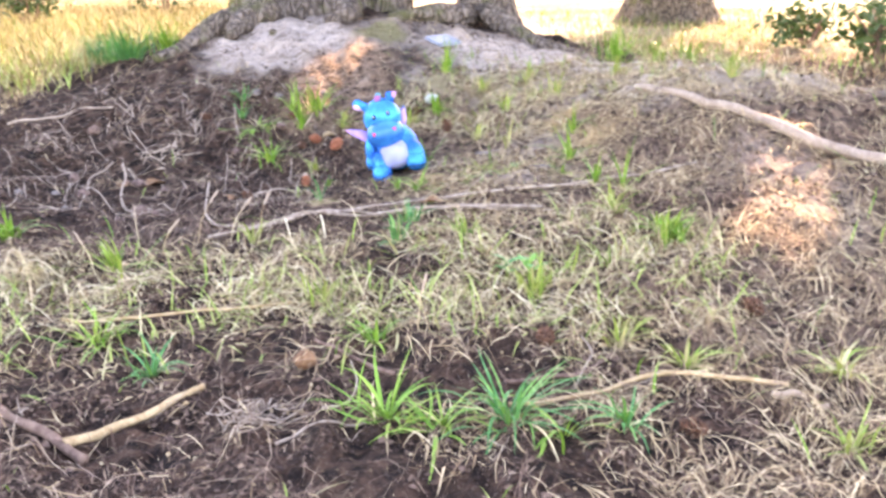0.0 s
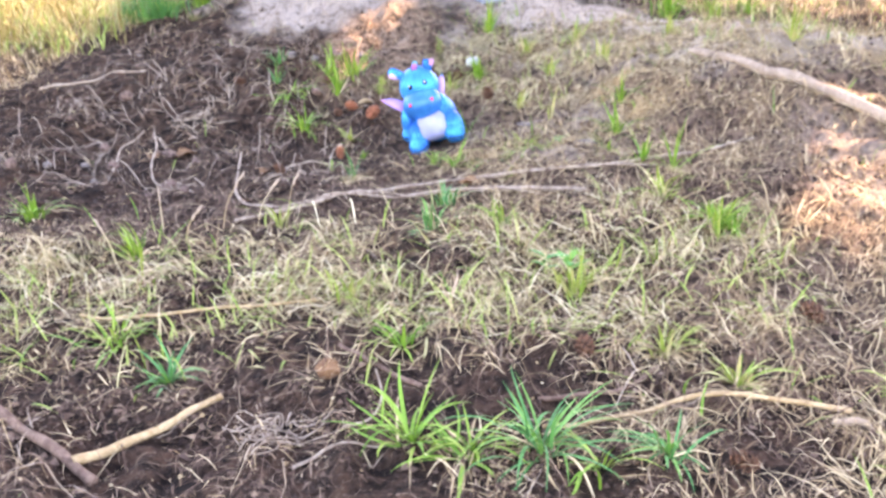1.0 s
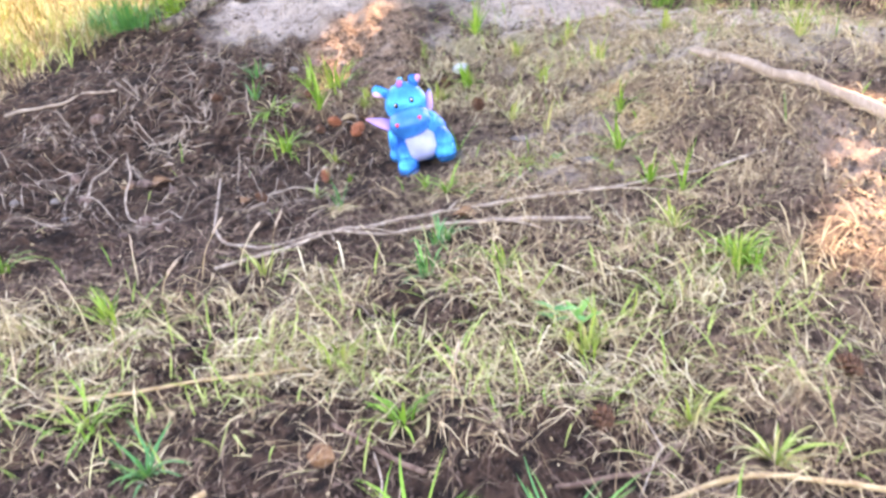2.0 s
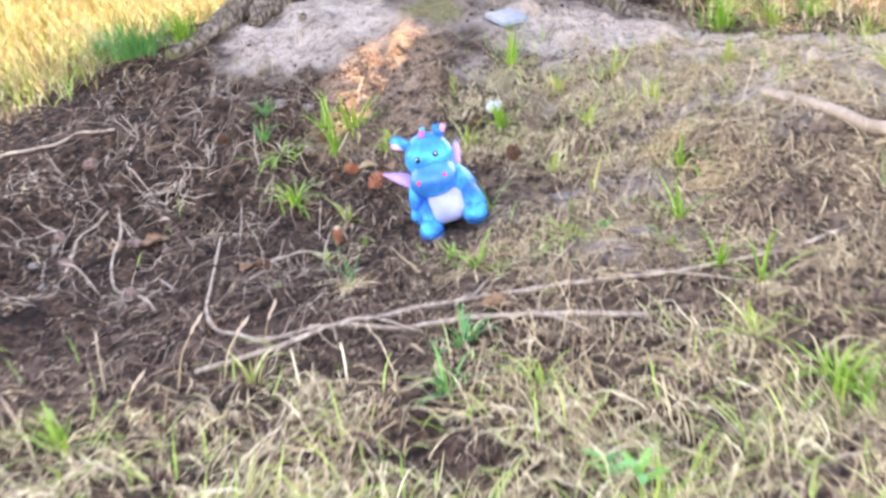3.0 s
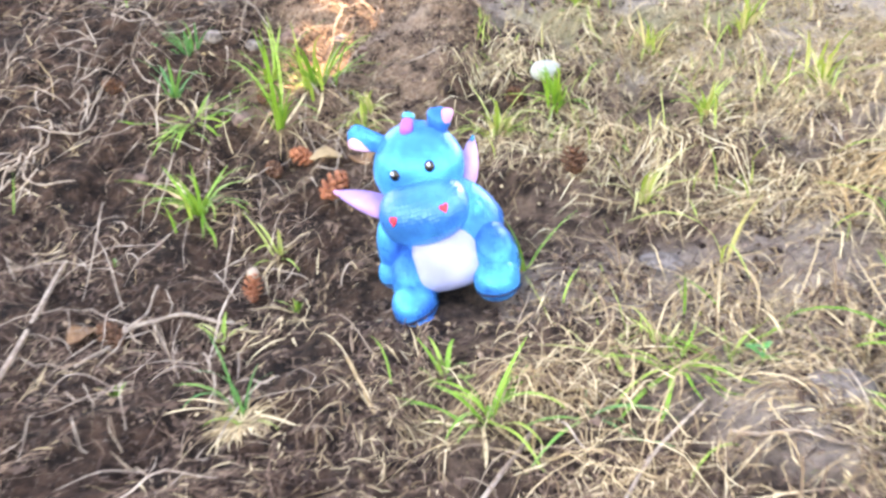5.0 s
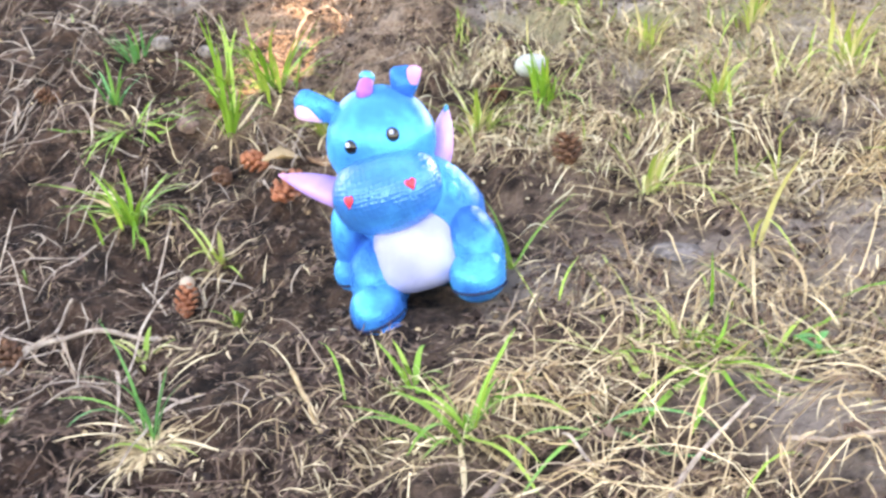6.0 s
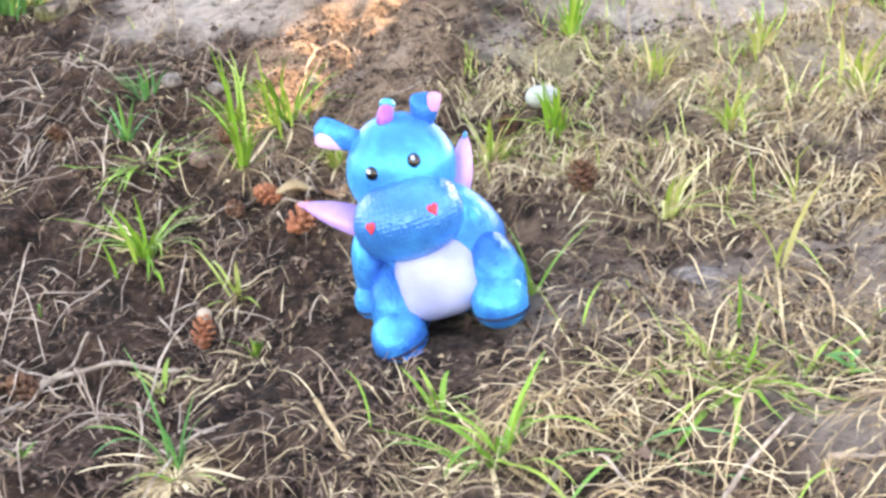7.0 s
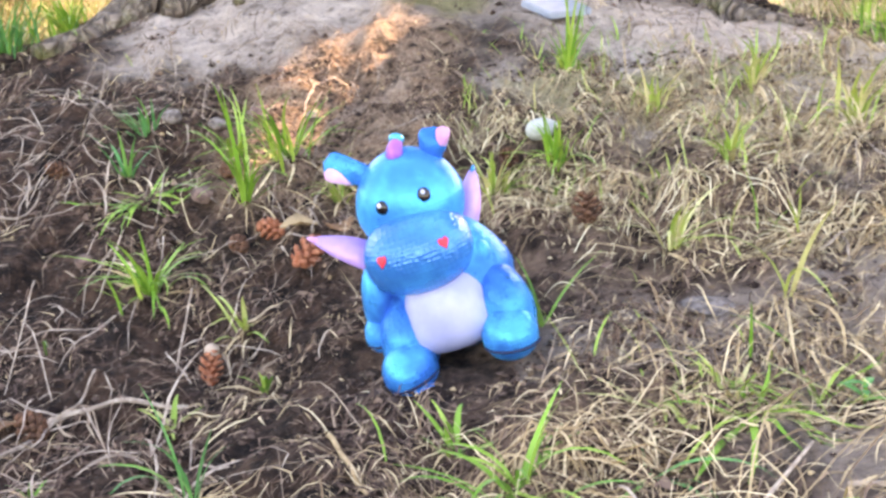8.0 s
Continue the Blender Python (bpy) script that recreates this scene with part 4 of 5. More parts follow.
def dry_leaf(x, y, size, yaw, seed, material=DRY_LEAF, label="curled dry brown leaf on soil"):
    r = np.random.default_rng(seed)
    bm = bmesh.new()
    rows = []
    for top in (0, 1):
        grid = []
        for i in range(9):
            u = i / 8
            w = 0.42 * math.sin(math.pi * (0.06 + 0.9 * u)) * (1 + r.uniform(-0.12, 0.12))
            grid.append([bm.verts.new((size * (u - 0.5), size * w * k, size * (0.9 * (k * w) ** 2 + 0.06 * math.sin(3 * u) + 0.03 * r.uniform(-1, 1) * (1 - top) + 0.03 * top))) for k in (-1, -0.5, 0, 0.5, 1)])
        rows.append(grid)
    for g in rows:
        for a, b in zip(g, g[1:]):
            for k in range(4):
                bm.faces.new((a[k], a[k + 1], b[k + 1], b[k]))
    for i in range(8):
        for k in (0, 4):
            bm.faces.new((rows[0][i][k], rows[0][i + 1][k], rows[1][i + 1][k], rows[1][i][k]))
    bmesh.ops.recalc_face_normals(bm, faces=bm.faces)
    me = bpy.data.meshes.new("dry_leaf")
    for f in bm.faces:
        f.smooth = True
    bm.to_mesh(me)
    bm.free()
    me.materials.append(material)
    ob = tagged(new("dry_leaf", me), label, "leaf", "dry leaves on the slope")
    ob.matrix_basis = Matrix.Translation((x, y, gz(x, y) + 0.004)) @ pose(0, 0, 0, 0, 0, yaw)


dry_leaf(-1.06, 3.38, 0.085, 40, 1)
dry_leaf(-1.06, 3.47, 0.035, 10, 2, PITH, "pale curled leaf scrap on soil")
dry_leaf(-0.02, 2.635, 0.06, -10, 3)
dry_leaf(-0.72, 3.16, 0.05, 70, 4)
dry_leaf(-0.44, 3.60, 0.06, 20, 5, STRAW, "long pale dry leaf on soil")
dry_leaf(-1.15, 3.30, 0.05, 120, 6)
dry_leaf(-0.38, 3.62, 0.06, -60, 7)


# ---- grass tufts ----
def tuft(x, y, blades, height, spread, material, lean=0.0, tilt=0.0, seed=0, width=0.0048, straw=0.25, label="", group="grass tufts on the slope", up=1.22):
    """A tuft of fresh blades with some dead ones round its foot."""
    thing = tagged(new("grass_tuft"), label or "small tuft of green grass with dry blades at its foot", "grass tuft", group)
    r = np.random.default_rng(seed)
    for kind, n, mat in (("green_blades", blades, material), ("dry_blades", max(4, int(blades * straw * 1.5)), STRAW)):
        dry = kind == "dry_blades"
        rad = spread * np.abs(r.normal(0, 0.34, n)) * (1.2 if dry else 0.6)
        a = r.uniform(0, math.tau, n)
        bx, by = x + rad * np.cos(a), y + rad * np.sin(a)
        base = np.stack([bx, by, ground(bx, by) - 0.004], -1)
        head = a + r.normal(0, 0.5, n)
        rise = np.clip(r.normal(0.35 if dry else up, 0.26, n), 0.05, 1.5)
        hx, hy = np.cos(head) * np.cos(rise) + lean * math.cos(tilt), np.sin(head) * np.cos(rise) + lean * math.sin(tilt)
        head = np.arctan2(hy, hx)
        length = height * r.uniform(0.45, 1.15, n) * (0.8 if dry else 1)
        v, f = strips(base, head, length, width * r.uniform(0.6, 1.2, n) * (0.75 if dry else 1), rise, r.uniform(0.4, 2.0, n), r.normal(0, 0.4, n), 7, 0.18)
        v[:, 2] = np.maximum(v[:, 2], ground(v[:, 0], v[:, 1]) + 0.002)
        if dry:
            ob = tagged(new("dry_grass", mesh_np("dry_grass", v, f, mat)), kind="stuff")
            ob.parent = thing
            continue
        per, faces = len(v) // n, f[:len(f) // n]
        for k in range(n):
            ob = new("blade", mesh_np("blade", v[k * per:(k + 1) * per], faces, mat))
            ob.parent = thing


def seedling(x, y, size, seed):
    thing = tagged(new("seedling"), "small broad-leaved green seedling growing through dry grass", "plant")
    r = np.random.default_rng(seed)
    z = gz(x, y)
    bm = bmesh.new()
    tube(bm, smooth_line([(x, y, z - 0.01), (x + 0.003, y, z + size * 0.5), (x, y + 0.004, z + size)], 6), np.linspace(0.0022, 0.0014, 6), 6)
    part("stem", bm, GREEN, thing)
    for k in range(5):
        a, h = k * 2.4 + r.uniform(-0.3, 0.3), size * (0.35 + 0.14 * k)
        o = Vector((math.cos(a), math.sin(a), 0))
        root = Vector((x, y, z + h))
        part("leaf", padded_leaf(root + o * size * 0.75 + Vector((0, 0, size * r.uniform(0.0, 0.45))), root, (o * -0.3 + Vector((0, 0, 1))), size * 0.34, 0.0016, 10, 0.25), BLUE_GREEN, thing)


seedling(0.215, 2.02, 0.06, 1)
seedling(0.165, 2.06, 0.05, 2)
seedling(0.24, 3.0, 0.03, 3)

FRONT = [(-0.07, 1.50, 26, 0.13, 0.09, 0), (0.03, 1.49, 16, 0.13, 0.05, 0), (0.14, 1.46, 28, 0.13, 0.10, 1), (0.23, 1.42, 10, 0.10, 0.09, 0), (0.34, 1.437, 18, 0.105, 0.03, 1),
         (0.49, 1.66, 22, 0.10, 0.05, 2), (-0.72, 1.87, 24, 0.09, 0.12, 0), (-0.56, 1.73, 20, 0.09, 0.06, 1), (-0.12, 1.82, 18, 0.08, 0.07, 0), (0.38, 1.77, 20, 0.09, 0.06, 2),
         (0.76, 1.61, 20, 0.09, 0.08, 2), (0.70, 1.38, 18, 0.10, 0.07, 2)]
MIDDLE = [(0.446, 3.235, 14, 0.12, 0.03, 0), (0.373, 2.84, 8, 0.08, 0.03, 0), (0.52, 2.62, 6, 0.14, 0.02, 0), (-0.083, 2.513, 18, 0.08, 0.08, 1), (0.60, 2.24, 20, 0.07, 0.10, 0), (0.41, 2.97, 14, 0.12, 0.04, 0), (0.57, 2.27, 30, 0.09, 0.10, 0), (-0.50, 2.44, 9, 0.11, 0.04, 2), (0.07, 2.31, 14, 0.08, 0.05, 0), (0.45, 2.70, 12, 0.09, 0.05, 0),
          (0.46, 2.40, 16, 0.10, 0.06, 2), (0.13, 3.03, 12, 0.05, 0.10, 2), (-0.10, 2.32, 16, 0.09, 0.06, 1), (-0.25, 2.02, 18, 0.10, 0.08, 2), (0.22, 1.98, 20, 0.10, 0.09, 2), (-0.80, 2.22, 18, 0.10, 0.08, 0)]
NEAR_TOY = [(-0.655, 3.50, 22, 0.095, 0.09, 0), (-0.573, 3.749, 16, 0.19, 0.03, 0), (-0.52, 3.86, 34, 0.13, 0.10, 0), (-0.63, 3.90, 12, 0.12, 0.05, 0), (-0.85, 4.02, 14, 0.08, 0.07, 1), (-0.465, 3.364, 8, 0.07, 0.03, 2), (-0.403, 3.236, 4, 0.055, 0.015, 0),
            (-0.029, 3.78, 24, 0.09, 0.05, 0), (-0.136, 3.687, 28, 0.09, 0.06, 2), (-0.401, 3.743, 16, 0.07, 0.03, 2), (0.118, 3.422, 12, 0.09, 0.05, 2), (0.217, 3.199, 3, 0.16, 0.02, 2), (0.235, 3.64, 14, 0.09, 0.04, 2), (0.437, 3.718, 18, 0.10, 0.06, 2), (0.0, 4.174, 10, 0.15, 0.03, 0)]
ROUND_TOY = [(-0.053, 3.252, 5, 0.09, 0.03, 0), (-0.143, 3.024, 8, 0.055, 0.04, 0), (-0.072, 2.903, 8, 0.09, 0.04, 0), (-0.50, 3.16, 5, 0.05, 0.03, 2), (-0.60, 3.02, 3, 0.05, 0.015, 0), (-0.83, 3.85, 8, 0.10, 0.03, 1)]
BEHIND = [(0.0, 4.25, 14, 0.11, 0.05, 0), (0.15, 3.98, 18, 0.08, 0.07, 2), (-0.40, 3.79, 14, 0.06, 0.04, 2), (0.73, 4.07, 22, 0.12, 0.07, 2), (0.82, 4.72, 50, 0.16, 0.14, 0), (1.05, 4.9, 40, 0.15, 0.14, 2), (0.95, 5.25, 46, 0.17, 0.16, 2), (1.3, 5.2, 40, 0.16, 0.16, 0),
          (1.38, 4.72, 30, 0.14, 0.08, 2), (1.05, 3.50, 18, 0.12, 0.06, 2), (-1.60, 4.78, 110, 0.19, 0.26, 1), (-1.42, 4.88, 60, 0.15, 0.16, 0), (-1.78, 4.92, 90, 0.18, 0.26, 1), (1.25, 2.0, 20, 0.1, 0.08, 2), (-1.22, 2.56, 24, 0.1, 0.1, 0), (0.35, 4.05, 20, 0.09, 0.1, 2)]
KINDS = [GREEN, BLUE_GREEN, YELLOW]
WORDS = ["tuft of fresh green grass on dark soil", "tuft of deep blue-green grass on soil", "tuft of yellowing grass with dry blades"]
for g, rows in enumerate((FRONT, MIDDLE, NEAR_TOY, ROUND_TOY, BEHIND)):
    for i, (x, y, n, high, wide, kind) in enumerate(rows):
        tuft(x, y, int(n * 1.3), high * (1.1 if g == 0 else 1.3), wide, KINDS[kind], 0.2, -1.57, 100 * g + i, width=0.0062, straw=0.4 if kind == 2 else 0.2, label=WORDS[kind], up=1.08 if g == 0 else 1.22)


for k, (x, y, n, high, wide, kind, up) in enumerate([(0.136, 2.985, 12, 0.13, 0.06, 0, 0.5), (0.20, 3.02, 9, 0.10, 0.05, 0, 0.7), (0.06, 3.03, 9, 0.11, 0.06, 2, 0.35), (-0.75, 3.755, 26, 0.11, 0.12, 0, 0.3), (-0.08, 2.90, 7, 0.13, 0.04, 0, 0.8), (0.04, 2.90, 6, 0.11, 0.04, 1, 0.5),
                                                   (-0.66, 3.52, 9, 0.14, 0.05, 0, 0.5), (0.57, 2.30, 16, 0.10, 0.09, 0, 0.7), (0.14, 1.43, 16, 0.17, 0.06, 1, 0.75), (0.02, 1.45, 12, 0.15, 0.06, 0, 0.6)]):
    tuft(x, y, n, high, wide, KINDS[kind], 0.15, -1.57, 900 + k, width=0.006, straw=0.3, label="low tuft of arching green blades among dry grass", up=up)


tuft(-0.387, 2.94, 7, 0.13, 0.03, KINDS[1], 0.0, -1.57, 950, width=0.0062, straw=0.2, label="few upright green blades out of a pale straw foot", up=1.45)
tuft(-0.385, 2.925, 4, 0.055, 0.05, KINDS[2], 0.6, -1.57, 951, width=0.0042, straw=22.0, label="frayed pale straw foot of a grass tuft")
tuft(0.51, 2.60, 7, 0.05, 0.06, KINDS[2], 0.5, -1.57, 952, width=0.0042, straw=7.0, label="frayed pale straw tuft with few green blades")


# ---- litter: straw, needles, crumbs, thin grass ----
def density(x, y):
    """How thickly dry grass lies: a mat along the front ridge and over the open slope, little on the bare soil."""
    d = 0.95 * np.exp(-((y - 2.12 - 0.05 * x) / 0.24) ** 2) * np.clip((0.7 - x) / 0.4, 0.25, 1) + (0.31 + 0.15 * (y > 2.75) - 0.34 * hump(x, y, 0.09, 3.22, 0.17, 0.13) - 0.2 * hump(x, y, 0.32, 2.88, 0.16, 0.1) - 0.16 * hump(x, y, 0.5, 2.75, 0.35, 0.25)) * np.clip((x + 0.13 - 0.10 * (y - 3)) / 0.35, 0, 1) * np.clip((4.6 - y) / 0.5, 0, 1) * np.clip((y - 1.5) / 0.4, 0.3, 1)
    d = d + 0.09 * (y < 2.0) + 0.24 * hump(x, y, 0.08, 2.93, 0.36, 0.14) + 0.12
    d = d - 0.09 * (x < -0.30) * (y > 2.5) - 0.05 * hump(x, y, -0.35, 3.2, 0.35, 0.4)
    d = d * (1 - 0.85 * hump(x, y, -0.82, 4.7, 0.4, 0.4)) * (1 - 0.6 * hump(x, y, 0.3, 4.5, 0.6, 0.3))
    d = d * (1 - 0.38 * np.exp(-((y - 2.63 - 0.06 * x) / 0.075) ** 2) * (np.abs(x) < 0.65))
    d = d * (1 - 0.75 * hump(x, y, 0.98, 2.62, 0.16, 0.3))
    return np.clip(d, 0.03, 1.2)


def clumps(x, y, seed=77, n=34):
    """An uneven field, about -2 to 2, of patches 3 to 20 cm across."""
    r = np.random.default_rng(seed)
    way, size, start = r.uniform(0, math.tau, n), 0.07 * 6.0 ** r.uniform(0, 1, n), r.uniform(0, math.tau, n)
    out = 0 * x
    for w, k, s in zip(way, math.tau / size, start):
        out = out + np.sin(k * (x * math.cos(w) + y * math.sin(w)) + s)
    return out / math.sqrt(n / 2)


def gaps(x, y):
    """1 where the mat is whole, 0 where the soil shows through."""
    return np.clip(0.85 + 1.1 * clumps(x, y, 9, 12), 0.05, 1.0)


def scatter(n, seed, weight=None, x0=-2.9, x1=2.9, y0=0.2, y1=5.0, near=1.0):
    r = np.random.default_rng(seed)
    x, y = r.uniform(x0, x1, n), y0 + (y1 - y0) * r.uniform(0, 1, n) ** near
    patch = np.clip(0.48 + 0.80 * clumps(x, y), 0.0, 2.0)
    if weight is not None:
        fade = np.clip((2.9 - np.abs(x)) / 1.2, 0, 1) * np.clip((y - 0.2) / 0.9, 0, 1)
        keep = r.uniform(0, 1.1, n) < weight(x, y) * (0.07 + patch) * fade
        x, y = x[keep], y[keep]
    clear = ((x - TX) / 0.10) ** 2 + ((y - TY) / 0.085) ** 2 > 1
    return x[clear], y[clear], r


def lay(name, n, seed, weight, length, width, material, label, category, lift=0.008, rise=0.0, curl=0.9, segs=5, bunch=1, along=math.pi, **where):
    """Pieces strewn on the ground, in loose bunches that lie roughly one way."""
    x, y, r = scatter(n // bunch, seed, weight, **where)
    k = r.geometric(1.0 / bunch, len(x)) if bunch > 1 else np.ones(len(x), int)
    way = np.repeat(r.uniform(-along, along, len(x)), k)
    x, y = np.repeat(x, k), np.repeat(y, k)
    m = len(x)
    spread = 0.035 if bunch > 1 else 0.0
    x, y = x + r.normal(0, 1, m) * spread, y + r.normal(0, 1, m) * spread
    reach = 0.35 * length[1]
    clear = ((x - TX) / (0.10 + reach)) ** 2 + ((y - TY) / (0.085 + reach)) ** 2 > 1
    x, y, way = x[clear], y[clear], way[clear]
    m = len(x)
    head = way + r.normal(0, 0.75 if along > 3 else 0.4, m) + math.pi * r.integers(0, 2, m) if bunch > 1 else r.uniform(0, math.tau, m)
    ln = length[0] + (length[1] - length[0]) * r.uniform(0, 1, m) ** 1.7
    bend = r.normal(0, curl, m) * r.choice([0.3, 1.0, 2.2], m, p=[0.6, 0.3, 0.1])
    v, f = strips(np.stack([x, y, 0 * x], -1), head, ln, width[0] + (width[1] - width[0]) * r.uniform(0, 1, m) ** 1.6, np.abs(r.normal(0, 1, m)) * rise, 0, bend, segs, 0.0, True, r.uniform(0, 1, m) * lift * ln / 0.08, r.normal(0, 0.75, (m, segs)) * (r.uniform(0, 1, (m, segs)) < 0.16))
    stuff(name, mesh_np(name, v, f, material), label, category)


lay("straw", 200000, 1, density, (0.012, 0.085), (0.0009, 0.0030), STRAW, "thin dry straw lying tangled over soil", "straw", 0.016, 0.12, 0.38, 4, 12)
lay("long_straw", 7000, 2, density, (0.08, 0.26), (0.0008, 0.0020), STRAW, "long dry grass stalks lying over the slope", "straw", 0.03, 0.06, 0.5, 9, 3)
lay("ridge_straw", 4800, 7, lambda x, y: 1.1 * np.exp(-((y - 2.07 - 0.05 * x) / 0.17) ** 2) * (x < 0.65) * gaps(x, y), (0.06, 0.18), (0.0012, 0.0040), BLEACHED, "matted pale dead grass along the ridge", "straw", 0.04, 0.06, 0.35, 8, 14, 0.8, x0=-1.7, x1=0.8, y0=1.6, y1=2.8)
lay("needles", 85000, 3, lambda x, y: 1.0 - 0.3 * density(x, y), (0.007, 0.045), (0.0010, 0.0036), LITTER, "brown needles and bark bits on soil", "litter", 0.006, 0.10, 0.4, 3)
lay("brown_stems", 9500, 5, lambda x, y: 0.7 + 0 * x, (0.03, 0.16), (0.0010, 0.0026), LITTER, "thin brown dead stems lying on soil", "litter", 0.02, 0.08, 0.7, 8, 3)
lay("fine_straw", 15000, 4, lambda x, y: 0.55 + 0 * x, (0.007, 0.04), (0.001, 0.003), STRAW, "short pale straw bits strewn on soil", "straw", 0.006, 0.10, 0.4, 3)
lay("grey_twigs", 4200, 6, lambda x, y: 0.25 + 0.7 * (x < -0.3) * (y > 2.5), (0.04, 0.20), (0.0015, 0.0034), GREY_WOOD, "thin grey twigs lying on dark soil", "twigs", 0.02, 0.05, 0.7, 8, 2)


NEAR = dict(x0=-1.0, x1=0.95, y0=2.5, y1=4.35)
lay("near_straw", 55000, 31, density, (0.008, 0.065), (0.0006, 0.0019), STRAW, "fine dry straw matted round the toy", "straw", 0.014, 0.16, 0.4, 4, 10, **NEAR)
lay("near_needles", 30000, 32, lambda x, y: 0.9 + 0 * x, (0.005, 0.035), (0.0008, 0.0028), LITTER, "fine brown needles and fibres on soil", "litter", 0.006, 0.14, 0.5, 3, 1, **NEAR)
lay("near_stems", 6800, 33, lambda x, y: 0.8 + 0 * x, (0.03, 0.13), (0.0007, 0.0017), FIBRE, "thin brown dead stems on soil", "litter", 0.02, 0.12, 0.5, 7, 3, **NEAR)


BESIDE = dict(x0=-0.35, x1=1.0, y0=2.5, y1=4.1)
lay("straw_bits", 60000, 45, lambda x, y: 0.12 + 0.85 * density(x, y), (0.004, 0.032), (0.0006, 0.0022), STRAW, "short broken straw bits beside the toy", "straw", 0.01, 0.22, 0.5, 3, 4, **BESIDE)
lay("brown_bits", 34000, 46, lambda x, y: 0.8 + 0 * x, (0.004, 0.026), (0.0007, 0.0026), LITTER, "short dark plant bits beside the toy", "litter", 0.01, 0.22, 0.5, 3, 3, **BESIDE)


BARE = dict(x0=-1.7, x1=-0.35, y0=2.9, y1=4.5)
lay("soil_twigs", 1100, 48, lambda x, y: 0.8 + 0 * x, (0.06, 0.24), (0.0016, 0.0044), GREY_WOOD, "thin bleached twigs and roots on dark soil", "twigs", 0.02, 0.08, 0.7, 8, 3, **BARE)
lay("soil_bits", 4500, 49, lambda x, y: 0.8 + 0 * x, (0.006, 0.045), (0.0009, 0.0030), FIBRE, "brown root bits strewn over dark soil", "litter", 0.01, 0.16, 0.6, 4, 3, **BARE)


FRONT_SOIL = dict(x0=-1.1, x1=1.1, y0=1.05, y1=2.6)
lay("front_fibres", 18000, 34, lambda x, y: 0.75 + 0 * x, (0.01, 0.08), (0.0005, 0.0017), FIBRE, "fine brown fibres and straw bits on soil", "litter", 0.014, 0.16, 0.7, 4, 6, **FRONT_SOIL)
lay("front_stems", 3600, 35, lambda x, y: 0.75 + 0 * x, (0.05, 0.20), (0.0006, 0.0017), FIBRE, "thin curling dead stems on soil", "litter", 0.03, 0.14, 0.9, 9, 4, **FRONT_SOIL)
lay("front_straw", 17000, 37, lambda x, y: 0.9 * np.clip((x - 0.25) / 0.3, 0, 1), (0.02, 0.13), (0.0007, 0.0020), STRAW, "thin pale straw strewn over brown soil", "straw", 0.025, 0.10, 0.6, 6, 9, x0=0.2, x1=1.4, y0=1.1, y1=2.4)
lay("ridge_mat", 27000, 36, lambda x, y: 1.2 * np.exp(-((y - 2.08 - 0.05 * x) / 0.16) ** 2) * (x < 0.5) * gaps(x, y), (0.05, 0.15), (0.0008, 0.0026), BLEACHED, "matted bleached grass on the ridge", "straw", 0.035, 0.06, 0.35, 7, 22, 0.7, y0=1.6, y1=2.8, x0=-1.6, x1=0.7)


lay("slope_straw", 7000, 38, lambda x, y: 0.25 + 0.75 * density(x, y), (0.05, 0.19), (0.0007, 0.0021), STRAW, "dry stalks lying criss-cross over the open slope", "straw", 0.03, 0.09, 0.6, 8, 5, x0=-0.15, x1=1.5, y0=2.2, y1=4.3)


def standing(name, n, seed, weight, height, width, material, label, category, rise=1.0, **where):
    x, y, r = scatter(n, seed, weight, **where)
    m = len(x)
    base = np.stack([x, y, ground(x, y) - 0.003], -1)
    v, f = strips(base, r.uniform(0, math.tau, m), r.uniform(*height, m), r.uniform(*width, m), np.clip(r.normal(rise, 0.35, m), 0.1, 1.5), r.uniform(0.3, 1.4, m), r.normal(0, 0.4, m), 5, 0.15)
    stuff(name, mesh_np(name, v, f, material), label, category)


standing("thin_grass", 6500, 11, lambda x, y: 0.5 * density(x, y) + 0.25 * np.exp(-((y - 2.1) / 0.25) ** 2), (0.03, 0.12), (0.002, 0.0045), GREEN, "thin green grass growing through straw", "grass")
standing("dry_grass", 5500, 12, density, (0.03, 0.11), (0.0016, 0.0036), STRAW, "dry bent grass over the slope", "grass", 0.4)
standing("yellow_grass", 4000, 13, lambda x, y: 0.6 * density(x, y), (0.03, 0.10), (0.002, 0.004), YELLOW, "yellowing grass on the ridge", "grass", 0.6)
standing("ridge_grass", 900, 18, lambda x, y: 1.1 * np.exp(-((y - 2.1 - 0.05 * x) / 0.18) ** 2) * (x < 0.6), (0.06, 0.17), (0.0016, 0.0038), STRAW, "bleached bent grass along the ridge", "grass", 0.4, y0=1.6, y1=2.7)
standing("ridge_green", 20000, 19, lambda x, y: 0.55 * np.exp(-((y - 2.05 - 0.05 * x) / 0.22) ** 2) * (x < 0.7) + 1.4 * hump(x, y, 0.31, 1.90, 0.14, 0.08) + 0.6 * hump(x, y, 0.02, 2.03, 0.12, 0.08), (0.05, 0.14), (0.0022, 0.005), YELLOW, "yellow-green grass growing along the ridge", "grass", 0.6, y0=1.6, y1=2.7)
standing("slope_grass", 6500, 44, lambda x, y: 0.22 * np.clip(clumps(x, y, 5) - 0.55, 0, 1) * (x > -0.15) + 0.9 * (hump(x, y, 0.56, 2.27, 0.09, 0.06) + hump(x, y, 0.14, 3.07, 0.09, 0.06) + hump(x, y, 0.28, 2.86, 0.12, 0.08)), (0.015, 0.06), (0.0012, 0.0028), YELLOW, "low yellow-green grass sprouting through straw", "grass", 0.8, x0=-0.3, x1=1.3, y0=2.1, y1=4.2)
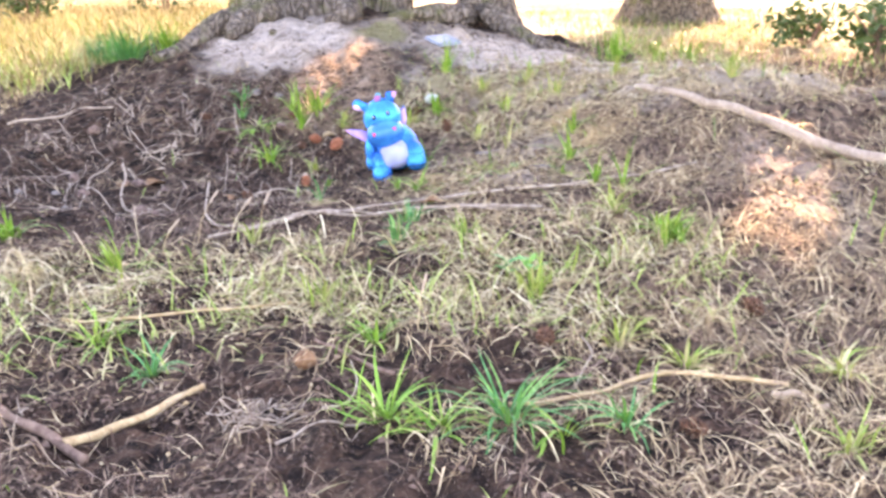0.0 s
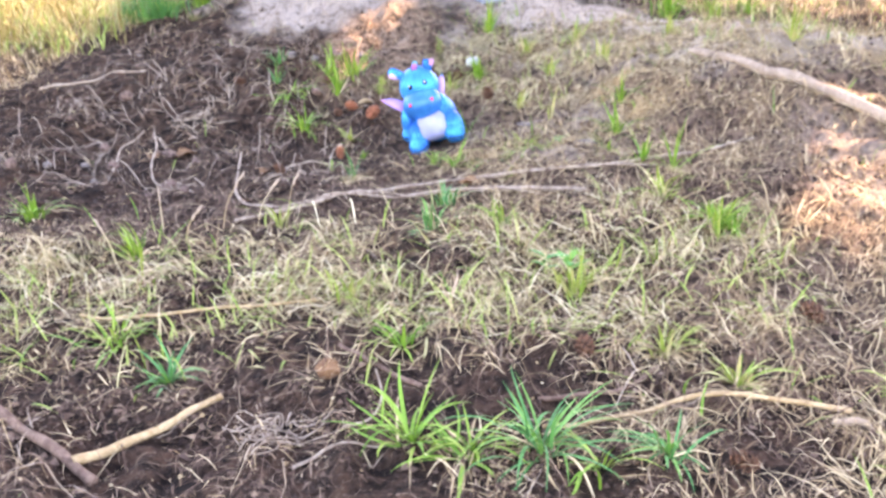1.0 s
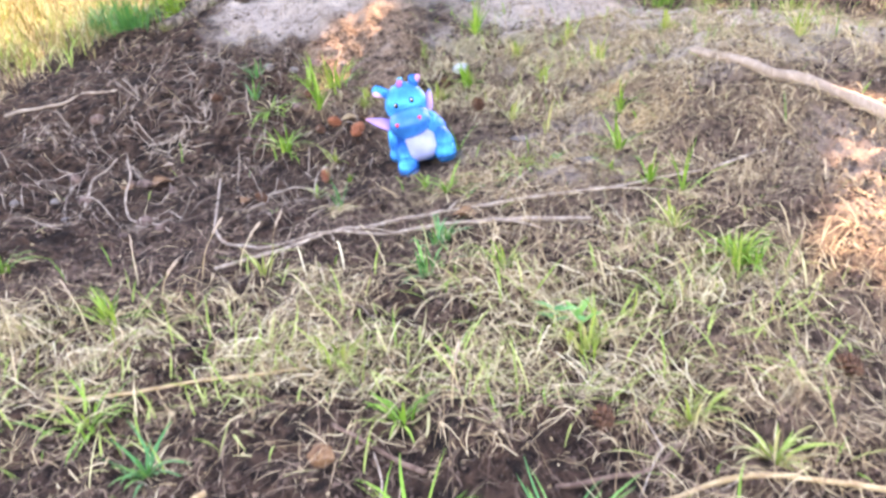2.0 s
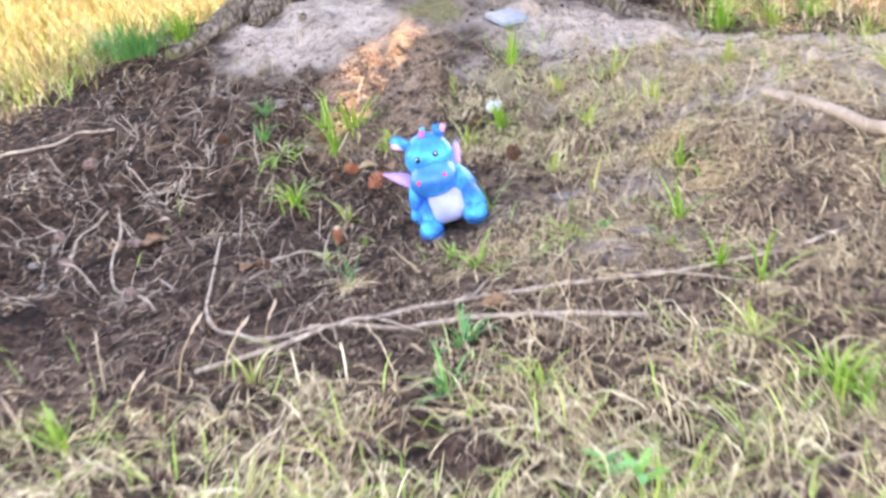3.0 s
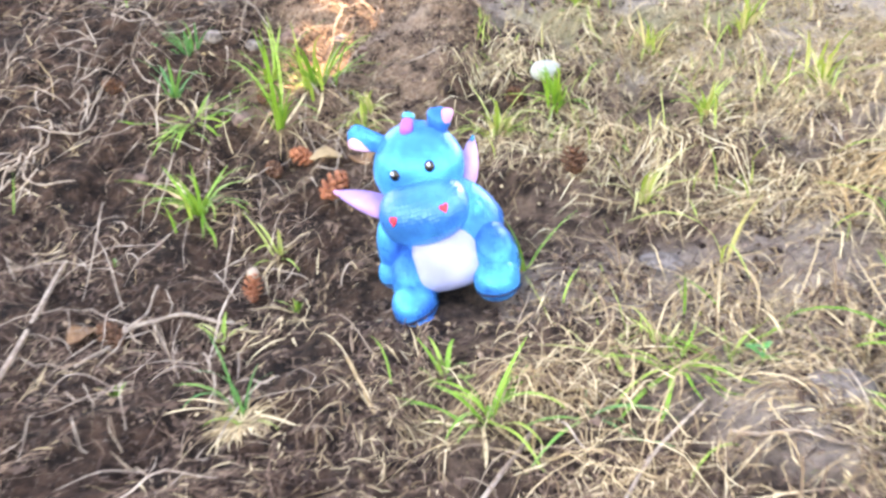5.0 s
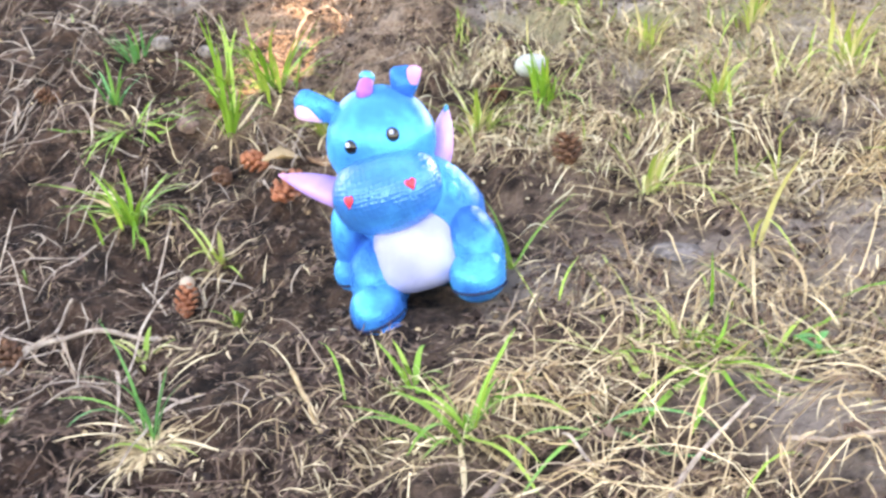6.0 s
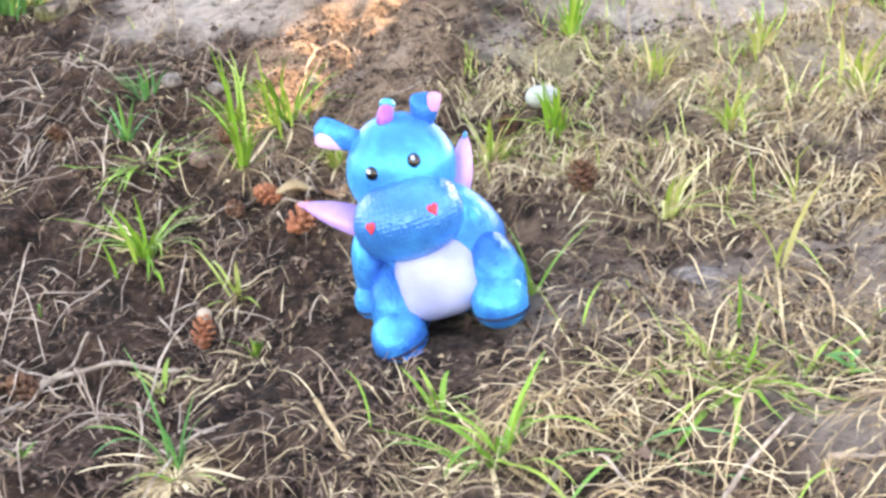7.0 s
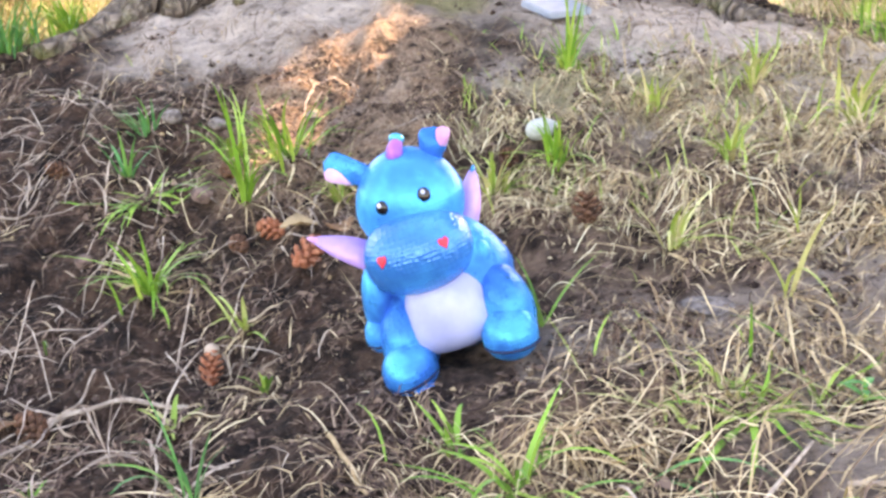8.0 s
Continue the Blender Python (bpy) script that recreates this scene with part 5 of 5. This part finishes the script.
standing("crest_grass", 1200, 41, lambda x, y: 0.5 + 0 * x, (0.03, 0.10), (0.0018, 0.004), YELLOW, "sparse yellow-green grass towards the crest", "grass", 1.0, x0=-0.25, x1=1.3, y0=3.4, y1=4.5)
standing("crest_sprigs", 600, 42, lambda x, y: 0.5 + 0 * x, (0.03, 0.09), (0.002, 0.0045), GREEN, "small green sprigs towards the crest", "grass", 1.0, x0=-0.25, x1=1.3, y0=3.4, y1=4.5)
lay("crest_straw", 12500, 43, lambda x, y: 0.8 + 0 * x, (0.015, 0.09), (0.001, 0.0026), BLEACHED, "pale dead grass matted towards the crest", "straw", 0.02, 0.12, 0.6, 5, 10, x0=-0.2, x1=1.4, y0=3.35, y1=4.22)
standing("meadow_grass", 15000, 14, None, (0.05, 0.18), (0.003, 0.007), YELLOW, "sunlit yellow grass beside the mound", "grass", 1.1, x0=-5.5, x1=-1.75, y0=4.4, y1=10)
standing("verge_grass", 5000, 47, None, (0.03, 0.11), (0.002, 0.005), STRAW, "short sunlit straw beside the bare soil", "grass", 0.7, x0=-3.8, x1=-1.9, y0=3.3, y1=4.8)
standing("meadow_stalks", 30000, 17, None, (0.08, 0.28), (0.003, 0.007), TAN, "dry sunlit stalks beside the mound", "grass", 1.0, x0=-6.5, x1=-1.7, y0=4.5, y1=12)
standing("meadow_straw", 14000, 15, None, (0.03, 0.11), (0.003, 0.006), STRAW, "dry sunlit grass behind the crest", "grass", 1.1, x0=0.7, x1=6.0, y0=4.75, y1=11)
standing("meadow_green", 3500, 16, None, (0.04, 0.12), (0.003, 0.007), GREEN, "green grass behind the crest", "grass", 1.1, x0=0.7, x1=6.0, y0=4.75, y1=11)


def crumbs(name, n, seed, size, material, label, category, weight=None, **where):
    x, y, r = scatter(n, seed, weight, **where)
    m = len(x)
    c = np.array([(1, 0, 0), (-0.5, 0.87, 0), (-0.5, -0.87, 0), (0, 0, 0.9), (0.3, 0.2, -0.8)], float)
    s = size[0] + (size[1] - size[0]) * r.uniform(0, 1, m) ** 3
    a = r.uniform(0, math.tau, m)
    jit = r.uniform(0.6, 1.3, (m, 5, 1))
    q = c[None] * jit
    rot = np.stack([q[..., 0] * np.cos(a)[:, None] - q[..., 1] * np.sin(a)[:, None], q[..., 0] * np.sin(a)[:, None] + q[..., 1] * np.cos(a)[:, None], q[..., 2] * r.uniform(0.4, 1.0, (m, 1))], -1)
    v = rot * s[:, None, None] + np.stack([x, y, ground(x, y) + s * 0.25], -1)[:, None]
    i = np.arange(m)[:, None] * 5
    f = np.concatenate([i + k for k in ([0, 1, 3], [1, 2, 3], [2, 0, 3], [1, 0, 4], [2, 1, 4], [0, 2, 4])], 0)
    stuff(name, mesh_np(name, v.reshape(-1, 3), f, material, False), label, category)


crumbs("soil_crumbs", 60000, 21, (0.002, 0.013), CRUMB, "loose dark soil crumbs and small clods", "soil", lambda x, y: 1.0 - 0.95 * np.clip(hump(x, y, -0.82, 4.72, 0.5, 0.5) + hump(x, y, 0.3, 4.55, 0.9, 0.4) + 0.7 * hump(x, y, 0.5, 4.1, 0.5, 0.25), 0, 1))
crumbs("bark_chips", 16000, 22, (0.003, 0.011), LITTER, "small brown bark chips on soil", "litter", lambda x, y: 0.9 - 0.8 * np.clip(hump(x, y, -0.82, 4.72, 0.5, 0.5) + hump(x, y, 0.3, 4.55, 0.9, 0.4) + 0.7 * hump(x, y, 0.5, 4.1, 0.5, 0.25), 0, 1))
crumbs("pale_chips", 5000, 23, (0.0015, 0.006), STRAW, "pale wood chips on soil", "litter")
crumbs("near_crumbs", 80000, 24, (0.001, 0.007), CRUMB, "fine dark soil crumbs round the toy", "soil", lambda x, y: 1.0 + 0 * x, **NEAR)
crumbs("front_crumbs", 60000, 25, (0.001, 0.008), CRUMB, "crumbly dark soil on the lower slope", "soil", lambda x, y: 1.0 + 0 * x, **FRONT_SOIL)
